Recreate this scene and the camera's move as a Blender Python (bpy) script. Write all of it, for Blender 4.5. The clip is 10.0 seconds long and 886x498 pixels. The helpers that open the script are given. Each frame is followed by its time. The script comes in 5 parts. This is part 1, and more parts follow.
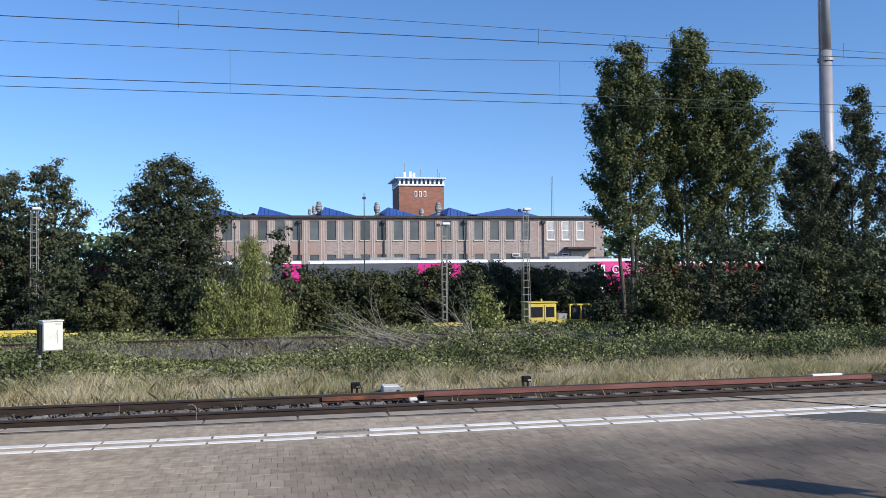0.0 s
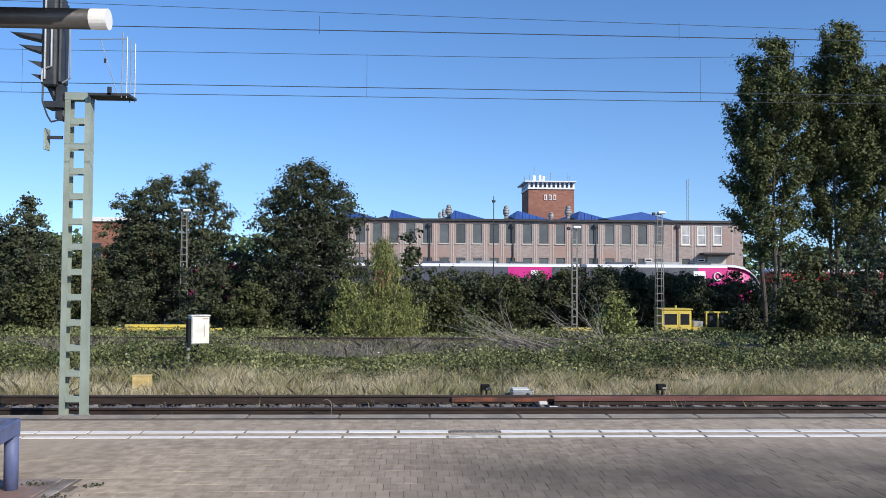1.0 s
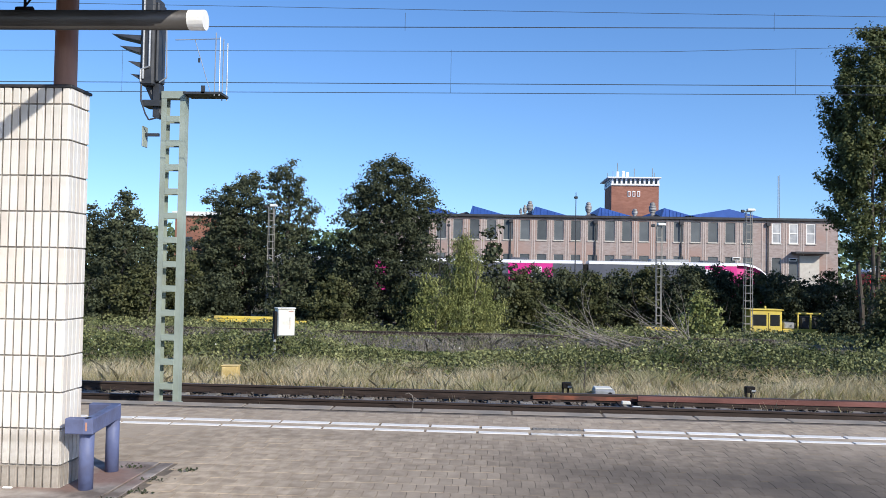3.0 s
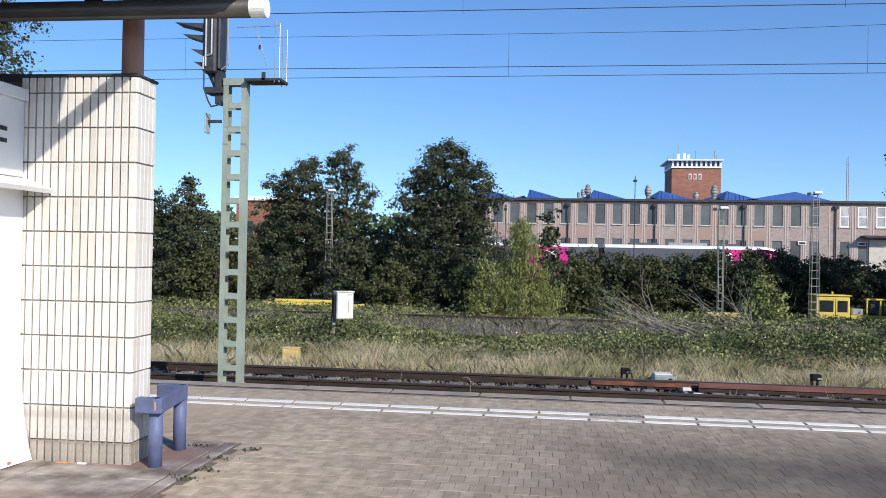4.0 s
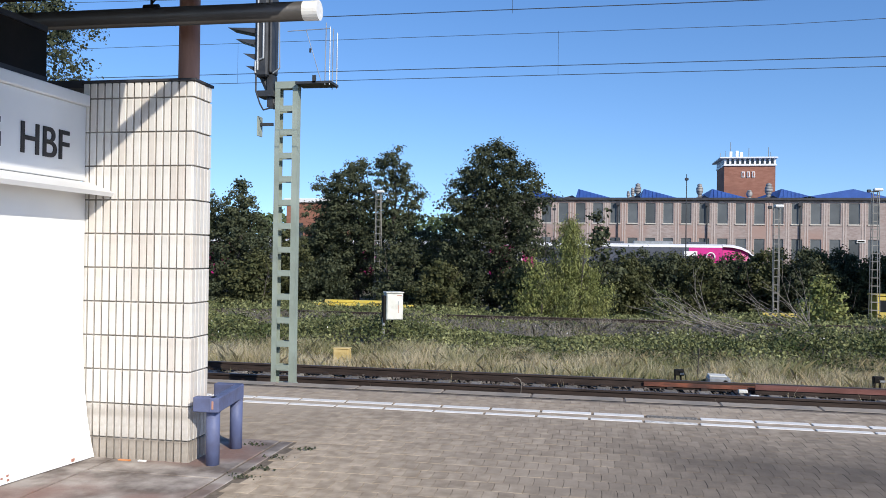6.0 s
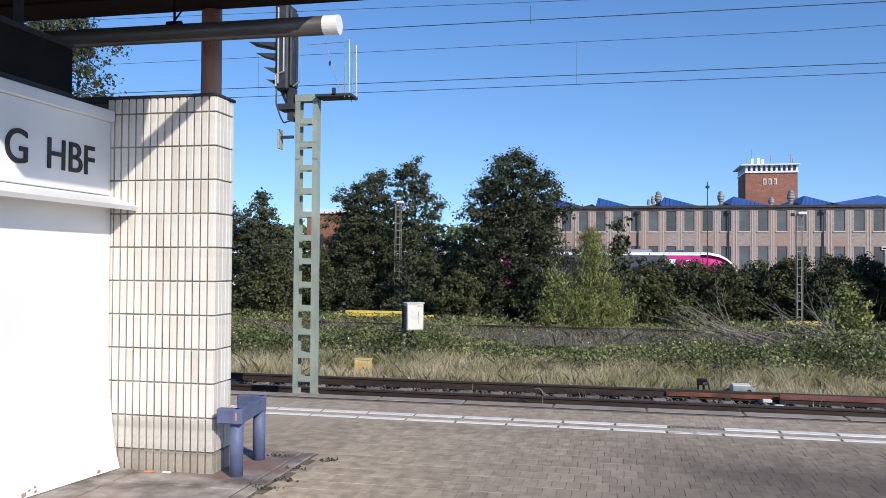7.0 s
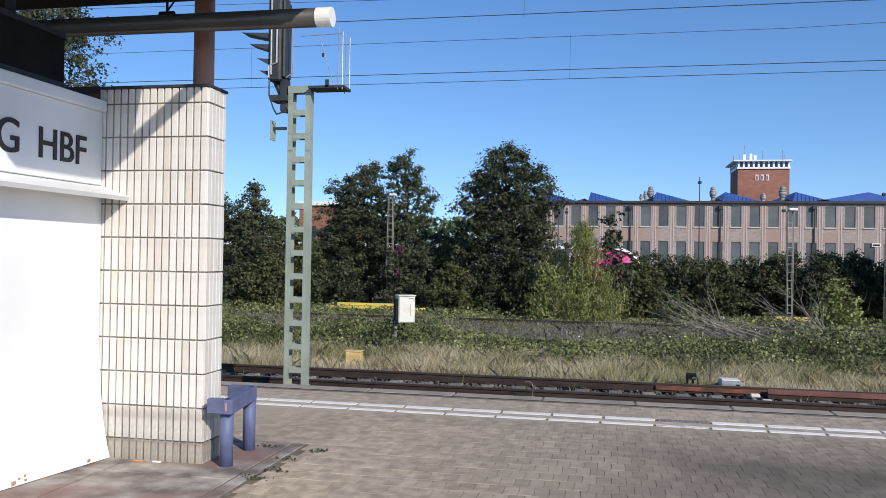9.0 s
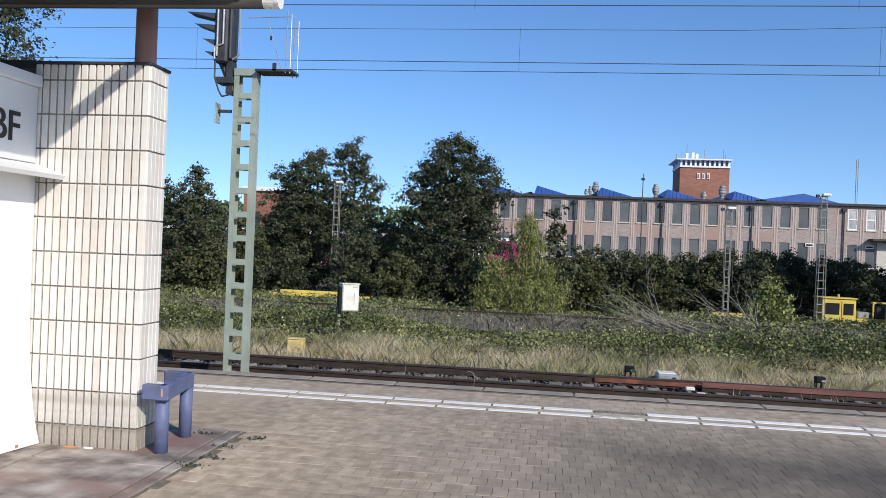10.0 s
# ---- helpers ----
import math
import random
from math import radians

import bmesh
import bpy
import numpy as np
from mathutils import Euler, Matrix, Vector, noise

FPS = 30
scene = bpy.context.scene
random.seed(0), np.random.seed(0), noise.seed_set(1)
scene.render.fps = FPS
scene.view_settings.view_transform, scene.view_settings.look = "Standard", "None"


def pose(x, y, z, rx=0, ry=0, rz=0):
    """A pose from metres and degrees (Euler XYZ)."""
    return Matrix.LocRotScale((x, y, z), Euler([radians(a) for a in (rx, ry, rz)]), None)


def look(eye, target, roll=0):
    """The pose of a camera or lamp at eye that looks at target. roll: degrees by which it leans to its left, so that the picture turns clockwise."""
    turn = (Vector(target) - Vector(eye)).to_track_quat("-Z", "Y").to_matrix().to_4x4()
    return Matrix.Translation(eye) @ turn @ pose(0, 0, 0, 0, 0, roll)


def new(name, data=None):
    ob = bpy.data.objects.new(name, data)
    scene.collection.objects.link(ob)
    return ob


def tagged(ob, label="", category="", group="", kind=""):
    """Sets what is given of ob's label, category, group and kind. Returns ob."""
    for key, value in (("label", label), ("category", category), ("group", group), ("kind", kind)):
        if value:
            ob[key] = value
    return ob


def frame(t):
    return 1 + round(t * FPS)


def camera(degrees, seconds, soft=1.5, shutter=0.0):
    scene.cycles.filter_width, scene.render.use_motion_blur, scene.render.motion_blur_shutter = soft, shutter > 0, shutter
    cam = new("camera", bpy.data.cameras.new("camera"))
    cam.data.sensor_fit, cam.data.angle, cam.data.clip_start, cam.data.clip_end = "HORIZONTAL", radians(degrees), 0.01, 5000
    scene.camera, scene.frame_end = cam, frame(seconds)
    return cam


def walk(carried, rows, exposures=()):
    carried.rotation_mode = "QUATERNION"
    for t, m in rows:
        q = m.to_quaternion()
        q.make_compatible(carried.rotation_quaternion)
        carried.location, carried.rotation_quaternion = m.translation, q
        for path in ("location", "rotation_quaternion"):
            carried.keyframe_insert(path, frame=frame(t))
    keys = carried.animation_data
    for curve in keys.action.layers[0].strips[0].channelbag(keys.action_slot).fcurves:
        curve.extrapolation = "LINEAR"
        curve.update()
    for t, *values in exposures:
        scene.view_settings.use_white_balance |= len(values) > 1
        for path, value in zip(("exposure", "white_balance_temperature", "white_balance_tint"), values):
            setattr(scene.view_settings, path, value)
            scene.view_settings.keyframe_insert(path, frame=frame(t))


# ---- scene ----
cam = camera(56.9, 10.0, soft=0.85)
PATH = [
    (0, (0.112, -0.51, 1.63), (0.503, 1.451, 1.685), -0.6),
    (0.5, (0.089, -0.409, 1.602), (0.298, 1.579, 1.661), -0.4),
    (1, (0.066, -0.431, 1.594), (0.146, 1.567, 1.659), 0.3),
    (1.5, (0.032, -0.42, 1.602), (0.015, 1.58, 1.647), 0.2),
    (2, (0.028, -0.426, 1.6), (0.001, 1.574, 1.631), 0.2),
    (2.5, (0.022, -0.402, 1.593), (-0.022, 1.597, 1.621), 0.7),
    (3, (0.029, -0.43, 1.593), (-0.087, 1.565, 1.646), 1.0),
    (4.5, (0.0, -0.429, 1.6), (-0.282, 1.551, 1.597), 1.1),
    (5, (-0.007, -0.424, 1.6), (-0.299, 1.555, 1.607), 1.1),
    (5.5, (-0.021, -0.416, 1.594), (-0.35, 1.556, 1.598), 1.0),
    (7, (-0.029, -0.437, 1.602), (-0.445, 1.519, 1.637), 0.4),
    (7.5, (-0.022, -0.462, 1.608), (-0.443, 1.493, 1.645), 0.3),
    (8, (-0.021, -0.469, 1.606), (-0.446, 1.485, 1.649), 0.8),
    (8.5, (-0.012, -0.473, 1.603), (-0.413, 1.486, 1.632), 1.1),
    (9, (-0.01, -0.464, 1.601), (-0.408, 1.496, 1.619), 0.9),
    (9.5, (-0.008, -0.452, 1.602), (-0.391, 1.511, 1.607), 1.3),
    (10, (0.002, -0.457, 1.597), (-0.265, 1.525, 1.594), 2.3),
]
walk(cam, [(t, look(eye, target, roll)) for t, eye, target, roll in PATH], [(0, -0.04), (1, -0.1), (2.5, 0.02), (4.5, -0.04), (7, -0.2), (8, -0.27), (9, -0.24), (10, -0.17)])

# ---- light ----
SUN_DIR = Vector((0.6, -0.62, 0.5)).normalized()
world = bpy.data.worlds.new("world")
scene.world = world
world.use_nodes = True
wn = world.node_tree
sky = wn.nodes.new("ShaderNodeTexSky")
sky.sky_type = "NISHITA"
sky.sun_disc = False
sky.sun_elevation = radians(30.0)
sky.sun_rotation = radians(136.0)
sky.altitude = 500.0
sky.air_density, sky.dust_density, sky.ozone_density = 1.0, 0.6, 2.4
# the sky is looked up a little higher than the view, for the clear air down to the horizon
aim, lift, unit = wn.nodes.new("ShaderNodeTexCoord"), wn.nodes.new("ShaderNodeVectorMath"), wn.nodes.new("ShaderNodeVectorMath")
lift.operation, unit.operation = "ADD", "NORMALIZE"
lift.inputs[1].default_value = (0.0, 0.0, 0.085)
wn.links.new(aim.outputs["Generated"], lift.inputs[0])
wn.links.new(lift.outputs[0], unit.inputs[0])
wn.links.new(unit.outputs[0], sky.inputs["Vector"])
tone = wn.nodes.new("ShaderNodeHueSaturation")
tone.inputs["Saturation"].default_value, tone.inputs["Hue"].default_value = 1.22, 0.507
tone.inputs["Value"].default_value = 1.29
wn.links.new(sky.outputs[0], tone.inputs["Color"])
wn.links.new(tone.outputs[0], wn.nodes["Background"].inputs[0])
wn.nodes["Background"].inputs[1].default_value = 0.158
sun_data = bpy.data.lights.new("sun", "SUN")
sun_data.energy, sun_data.angle, sun_data.color = 5.0, radians(0.53), (1.0, 0.93, 0.82)
sun = new("sun", sun_data)
sun.matrix_world = look(SUN_DIR * 200, (0, 0, 0))
scene.view_settings.exposure = 0.0


# ---- materials ----
def mat(name, c1, c2=None, scale=4.0, rough=0.8, metal=0.0, bump=0.2, bscale=None, island=0.0, objrand=0.0,
        c3=None, s3=0.6, stretch=(1, 1, 1), spec=0.4, trans=0.0, low=0.35, high=0.65, world=False, zone_tone=None):
    """Two-tone noise at one scale, a third tone in large patches, fine relief."""
    m = bpy.data.materials.new(name)
    m.use_nodes = True
    nt = m.node_tree
    N, L = nt.nodes, nt.links
    b = N["Principled BSDF"]
    b.inputs["Roughness"].default_value, b.inputs["Metallic"].default_value = rough, metal
    b.inputs["Specular IOR Level"].default_value = spec
    tc, mp = N.new("ShaderNodeTexCoord"), N.new("ShaderNodeMapping")
    mp.inputs["Scale"].default_value = stretch
    where = N.new("ShaderNodeNewGeometry").outputs["Position"] if world else tc.outputs["Object"]
    L.new(where, mp.inputs[0])
    n1 = N.new("ShaderNodeTexNoise")
    n1.inputs["Scale"].default_value, n1.inputs["Detail"].default_value = scale, 5
    L.new(mp.outputs[0], n1.inputs["Vector"])
    ramp = N.new("ShaderNodeValToRGB")
    ramp.color_ramp.elements[0].position, ramp.color_ramp.elements[1].position = low, high
    ramp.color_ramp.elements[0].color = (*c1, 1)
    ramp.color_ramp.elements[1].color = (*(c2 or c1), 1)
    L.new(n1.outputs[0], ramp.inputs[0])
    col = ramp.outputs[0]
    if c3:
        n3 = N.new("ShaderNodeTexNoise")
        n3.inputs["Scale"].default_value, n3.inputs["Detail"].default_value = s3, 4
        L.new(where, n3.inputs["Vector"])
        r3 = N.new("ShaderNodeValToRGB")
        r3.color_ramp.elements[0].position, r3.color_ramp.elements[1].position = 0.48, 0.68
        L.new(n3.outputs[0], r3.inputs[0])
        mx = N.new("ShaderNodeMixRGB")
        mx.inputs[2].default_value = (*c3, 1)
        L.new(r3.outputs[0], mx.inputs[0])
        L.new(col, mx.inputs[1])
        col = mx.outputs[0]
    if zone_tone:
        # one broad soft-edged darker tone, growing towards +x and lower y, broken by noise
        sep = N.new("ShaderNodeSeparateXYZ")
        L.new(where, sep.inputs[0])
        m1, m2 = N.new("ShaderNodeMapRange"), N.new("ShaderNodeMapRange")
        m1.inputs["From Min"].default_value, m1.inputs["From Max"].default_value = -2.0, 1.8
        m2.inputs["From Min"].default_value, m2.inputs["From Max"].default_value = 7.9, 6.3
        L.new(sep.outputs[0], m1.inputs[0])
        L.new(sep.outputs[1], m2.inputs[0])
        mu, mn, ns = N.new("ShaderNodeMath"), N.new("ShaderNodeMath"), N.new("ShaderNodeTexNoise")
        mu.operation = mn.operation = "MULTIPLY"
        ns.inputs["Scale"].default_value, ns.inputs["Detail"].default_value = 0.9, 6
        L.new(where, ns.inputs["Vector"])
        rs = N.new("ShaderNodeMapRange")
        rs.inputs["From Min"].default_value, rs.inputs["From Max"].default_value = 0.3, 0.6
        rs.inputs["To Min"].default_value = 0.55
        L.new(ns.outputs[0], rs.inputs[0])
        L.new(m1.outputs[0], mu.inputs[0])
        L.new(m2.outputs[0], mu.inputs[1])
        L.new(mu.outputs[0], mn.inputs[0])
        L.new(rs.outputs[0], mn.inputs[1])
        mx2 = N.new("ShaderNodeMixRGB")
        mx2.inputs[2].default_value = (*zone_tone, 1)
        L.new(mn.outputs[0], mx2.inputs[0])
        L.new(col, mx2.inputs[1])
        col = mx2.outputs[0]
    for amount, source in ((island, "geo"), (objrand, "obj")):
        if amount:
            r = N.new("ShaderNodeNewGeometry") if source == "geo" else N.new("ShaderNodeObjectInfo")
            mr = N.new("ShaderNodeMapRange")
            mr.inputs["To Min"].default_value, mr.inputs["To Max"].default_value = 1 - amount, 1 + amount
            L.new(r.outputs["Random Per Island" if source == "geo" else "Random"], mr.inputs[0])
            hs = N.new("ShaderNodeHueSaturation")
            L.new(mr.outputs[0], hs.inputs["Value"])
            L.new(col, hs.inputs["Color"])
            col = hs.outputs[0]
    L.new(col, b.inputs["Base Color"])
    if bump:
        nb = N.new("ShaderNodeTexNoise")
        nb.inputs["Scale"].default_value, nb.inputs["Detail"].default_value = bscale or scale * 6, 6
        L.new(mp.outputs[0], nb.inputs["Vector"])
        bp = N.new("ShaderNodeBump")
        bp.inputs["Strength"].default_value, bp.inputs["Distance"].default_value = bump, 0.02
        L.new(nb.outputs[0], bp.inputs["Height"])
        L.new(bp.outputs[0], b.inputs["Normal"])
    if trans:
        tr, ad = N.new("ShaderNodeBsdfTranslucent"), N.new("ShaderNodeMixShader")
        ad.inputs[0].default_value = trans
        L.new(col, tr.inputs[0])
        L.new(b.outputs[0], ad.inputs[1])
        L.new(tr.outputs[0], ad.inputs[2])
        L.new(ad.outputs[0], N["Material Output"].inputs[0])
    return m


M_PAVER = mat("paver", (0.33, 0.265, 0.195), (0.48, 0.395, 0.298), 9, 0.95, spec=0.2, bump=0.3, objrand=0.1, island=0.1, c3=(0.48, 0.395, 0.3), s3=0.32, world=True, zone_tone=(0.12, 0.102, 0.085))
M_JOINT = mat("joint_sand", (0.13, 0.105, 0.08), (0.2, 0.162, 0.123), 20, 0.95, world=True, zone_tone=(0.115, 0.1, 0.082))
M_ASPHALT = mat("asphalt", (0.09, 0.082, 0.075), (0.13, 0.12, 0.108), 30, 0.95, bump=0.5)
M_EDGE = mat("edge_concrete", (0.29, 0.245, 0.192), (0.37, 0.318, 0.255), 6, 0.9, objrand=0.08, c3=(0.2, 0.185, 0.16), s3=2)
M_STRIPE = mat("stripe_white", (0.62, 0.6, 0.555), (0.8, 0.78, 0.735), 9, 0.9, spec=0.2, objrand=0.06, low=0.25, high=0.5)
M_WORN = mat("stripe_worn", (0.26, 0.235, 0.2), (0.72, 0.7, 0.65), 9, 0.85, low=0.36, high=0.5)
M_RUBBLE = mat("cement_rubble", (0.15, 0.135, 0.115), (0.46, 0.43, 0.38), 55, 0.95, bump=0.9, low=0.4, high=0.62)
M_SLAB = mat("slab_concrete", (0.15, 0.125, 0.11), (0.45, 0.405, 0.365), 3.6, 0.9, spec=0.2, bump=0.4, c3=(0.25, 0.165, 0.14), s3=1.5)
M_PLATSIDE = mat("platform_side", (0.16, 0.15, 0.13), (0.24, 0.22, 0.2), 3)
M_GROUND = mat("yard_ground", (0.10, 0.085, 0.06), (0.15, 0.13, 0.085), 0.7, 0.95, c3=(0.07, 0.085, 0.035), s3=0.15)
M_BALLAST = mat("ballast", (0.045, 0.038, 0.033), (0.13, 0.115, 0.10), 14, 0.95, bump=0.8, c3=(0.06, 0.042, 0.034), s3=0.8)
M_GRAVEL = mat("pale_gravel", (0.07, 0.062, 0.054), (0.2, 0.185, 0.165), 9, 0.95, bump=0.9, c3=(0.12, 0.11, 0.07), s3=0.8)
M_STONE = mat("stone_chip", (0.05, 0.042, 0.037), (0.12, 0.105, 0.094), 5, 0.9, island=0.45)
M_RAIL = mat("rail_steel", (0.032, 0.023, 0.019), (0.06, 0.042, 0.034), 8, 0.7, metal=0.3, stretch=(0.3, 2, 2))
M_RAILTOP = mat("rail_head", (0.12, 0.085, 0.07), (0.22, 0.17, 0.15), 6, 0.45, metal=0.7, stretch=(0.3, 2, 2))
M_RUSTRED = mat("switch_rust", (0.15, 0.06, 0.05), (0.22, 0.095, 0.08), 5, 0.8, stretch=(0.3, 2, 2), c3=(0.12, 0.05, 0.04), s3=1.2)
M_RUSTOXIDE = mat("rust_oxide", (0.1, 0.042, 0.03), (0.24, 0.085, 0.05), 9, 0.85, stretch=(0.4, 2, 2), c3=(0.06, 0.035, 0.03), s3=2.2)
M_SLEEPER = mat("sleeper", (0.16, 0.145, 0.125), (0.27, 0.25, 0.22), 4, 0.9, objrand=0.3, stretch=(1, 1, 1))
M_TILE = mat("glazed_tile", (0.66, 0.635, 0.59), (0.75, 0.725, 0.685), 7, 0.22, bump=0.05, objrand=0.05, spec=0.5)
M_TILEPINK = mat("glazed_tile_warm", (0.62, 0.575, 0.52), (0.7, 0.655, 0.6), 7, 0.22, bump=0.05, objrand=0.04, spec=0.5)
M_TILEDIRT = mat("dirty_tile", (0.2, 0.17, 0.14), (0.48, 0.44, 0.385), 9, 0.4, objrand=0.12, low=0.25, high=0.7)
M_TILESOIL = mat("soiled_tile", (0.42, 0.385, 0.34), (0.66, 0.64, 0.6), 8, 0.35, objrand=0.1)
M_GROUT = mat("grout", (0.2, 0.18, 0.155), (0.4, 0.37, 0.33), 5, 0.95)
M_WHITE = mat("white_sheet", (0.84, 0.84, 0.83), (0.88, 0.88, 0.87), 1.5, 0.45, bump=0.03, c3=(0.82, 0.82, 0.81), s3=1.2)
M_SIGN = mat("sign_white", (0.76, 0.77, 0.78), (0.82, 0.83, 0.84), 2, 0.4, bump=0.02)
M_LETTER = mat("sign_black", (0.015, 0.015, 0.018), (0.03, 0.03, 0.035), 6, 0.5)
M_DARK = mat("dark_steel", (0.008, 0.0075, 0.007), (0.018, 0.015, 0.013), 3, 0.75, spec=0.2)
M_ROOF = mat("roof_underside", (0.012, 0.008, 0.006), (0.028, 0.018, 0.013), 1.6, 0.85, spec=0.2, c3=(0.045, 0.022, 0.013), s3=0.8)
M_PIPE = mat("lamp_tube", (0.06, 0.056, 0.053), (0.085, 0.08, 0.076), 2, 0.35)
M_CAP = mat("white_cap", (0.8, 0.8, 0.78), (0.85, 0.85, 0.83), 5, 0.4)
M_RUSTPOST = mat("rust_post", (0.4, 0.2, 0.145), (0.52, 0.29, 0.22), 4, 0.8, stretch=(2, 2, 0.4))
M_BLUE = mat("blue_paint", (0.098, 0.12, 0.235), (0.14, 0.168, 0.3), 5, 0.55, c3=(0.085, 0.095, 0.17), s3=5)
M_SIGGREEN = mat("mast_green_grey", (0.27, 0.32, 0.27), (0.34, 0.39, 0.335), 2.5, 0.55, c3=(0.24, 0.27, 0.225), s3=1.5)
M_SIGDARK = mat("signal_dark", (0.03, 0.033, 0.038), (0.05, 0.053, 0.058), 5, 0.5)
M_GALV = mat("galvanised", (0.34, 0.35, 0.35), (0.45, 0.46, 0.46), 6, 0.45, metal=0.5)
M_LATTICE = mat("lattice_grey", (0.21, 0.205, 0.185), (0.31, 0.3, 0.275), 4, 0.6)
M_BOXW = mat("cabinet_white", (0.62, 0.62, 0.56), (0.74, 0.74, 0.68), 3, 0.6, c3=(0.5, 0.49, 0.42), s3=3)
M_YELLOW = mat("yellow_paint", (0.6, 0.46, 0.08), (0.7, 0.56, 0.12), 3, 0.5, c3=(0.48, 0.38, 0.12), s3=1.5)
M_GLASSDARK = mat("dark_pane", (0.02, 0.022, 0.025), (0.03, 0.034, 0.038), 2, 0.12, spec=0.6, bump=0)
M_FACADE = mat("facade_brick", (0.3, 0.243, 0.225), (0.39, 0.328, 0.305), 2.5, 0.9, stretch=(1.0, 1, 2.6), c3=(0.36, 0.25, 0.215), s3=0.3, bump=0.2)
M_RIB = mat("facade_rib", (0.45, 0.385, 0.35), (0.52, 0.45, 0.415), 2, 0.9)
M_PANE = mat("window_blind", (0.078, 0.09, 0.097), (0.118, 0.132, 0.14), 0.5, 0.5, objrand=0.22, bump=0)
M_FRAMEW = mat("frame_white", (0.72, 0.72, 0.7), (0.8, 0.8, 0.78), 3, 0.5)
M_SILL = mat("sill_stone", (0.5, 0.47, 0.42), (0.56, 0.53, 0.48), 3, 0.8)
M_FASCIA = mat("fascia_dark", (0.03, 0.03, 0.035), (0.05, 0.05, 0.055), 2, 0.6)
M_BLUEROOF = mat("blue_sheet", (0.025, 0.085, 0.33), (0.035, 0.11, 0.4), 1.2, 0.5)
M_GREYROOF = mat("grey_roof", (0.07, 0.07, 0.08), (0.1, 0.1, 0.11), 1.2, 0.7)
M_TOWER = mat("tower_brick", (0.26, 0.115, 0.075), (0.33, 0.155, 0.105), 1.5, 0.9, stretch=(1, 1, 3), c3=(0.22, 0.10, 0.07), s3=0.3)
M_TRAINGREY = mat("train_grey", (0.075, 0.08, 0.1), (0.1, 0.105, 0.125), 0.8, 0.35)
M_TRAINROOF = mat("train_roof", (0.74, 0.75, 0.76), (0.8, 0.81, 0.82), 1, 0.4)
M_MAGENTA = mat("train_magenta", (0.55, 0.02, 0.2), (0.62, 0.03, 0.25), 1, 0.35)
M_TRAINRED = mat("train_red", (0.5, 0.03, 0.04), (0.58, 0.05, 0.05), 1, 0.4)
M_BARK = mat("bark", (0.05, 0.042, 0.034), (0.11, 0.095, 0.08), 8, 0.95, stretch=(2, 2, 0.4))
M_DEADWOOD = mat("dead_wood", (0.14, 0.122, 0.105), (0.29, 0.265, 0.235), 6, 0.9, island=0.2)
M_CHIM = mat("chimney_steel", (0.27, 0.26, 0.275), (0.33, 0.32, 0.335), 0.6, 0.5, metal=0.2)
M_FADED = mat("faded_yellow", (0.52, 0.38, 0.14), (0.66, 0.52, 0.25), 6, 0.7)
M_PALEPANE = mat("pale_pane", (0.3, 0.31, 0.32), (0.5, 0.5, 0.5), 0.9, 0.3, objrand=0.2, bump=0)
M_VENT = mat("vent_zinc", (0.2, 0.195, 0.19), (0.38, 0.37, 0.36), 1.6, 0.65, metal=0.2)
M_WIRE = mat("wire_copper", (0.03, 0.04, 0.05), (0.045, 0.055, 0.065), 5, 0.6)


def leafmat(name, a, b, island=0.3, trans=0.1):
    return mat(name, a, b, 0.9, 0.6, bump=0, island=island, trans=trans, spec=0.15)


L_OAK = leafmat("leaf_dark", (0.037, 0.046, 0.026), (0.074, 0.085, 0.047))
L_POP = leafmat("leaf_poplar", (0.07, 0.086, 0.035), (0.12, 0.134, 0.053))
L_MIX = leafmat("leaf_mixed", (0.049, 0.061, 0.036), (0.09, 0.101, 0.055))
L_WIL = leafmat("leaf_willow", (0.165, 0.19, 0.062), (0.27, 0.285, 0.105))
L_HEDGE = leafmat("leaf_hedge", (0.054, 0.064, 0.028), (0.104, 0.108, 0.047))
L_BROWN = leafmat("leaf_brown", (0.075, 0.055, 0.03), (0.1, 0.08, 0.04))
L_BRAM = leafmat("leaf_bramble", (0.058, 0.078, 0.028), (0.245, 0.255, 0.115), 0.5)
L_GRASS = mat("dry_grass", (0.56, 0.475, 0.3), (0.78, 0.69, 0.49), 0.9, 0.6, bump=0, island=0.22, trans=0.45, spec=0.15, c3=(0.33, 0.33, 0.16), s3=0.55)
L_DEAD = mat("dead_stalks", (0.19, 0.17, 0.14), (0.36, 0.33, 0.275), 1.5, 0.8, bump=0, island=0.35, trans=0.1, spec=0.2)
L_STRAW = mat("straw_mat", (0.6, 0.5, 0.33), (0.76, 0.66, 0.47), 1.2, 0.8, bump=0, island=0.25, trans=0.15, spec=0.2)
L_GREENGRASS = leafmat("green_grass", (0.19, 0.21, 0.065), (0.33, 0.32, 0.12), 0.2, 0.4)
L_FAR = leafmat("far_wood", (0.075, 0.11, 0.05), (0.12, 0.155, 0.07), 0.2)


# ---- mesh helpers ----
def box(bm, x0, x1, y0, y1, z0, z1, bev=0.0):
    g = bmesh.ops.create_cube(bm, size=1.0, matrix=Matrix.LocRotScale(((x0 + x1) / 2, (y0 + y1) / 2, (z0 + z1) / 2), None, (x1 - x0, y1 - y0, z1 - z0)))
    if bev:
        edges = list({e for v in g["verts"] for e in v.link_edges})
        bmesh.ops.bevel(bm, geom=edges, offset=bev, segments=1, affect="EDGES")
    return bm


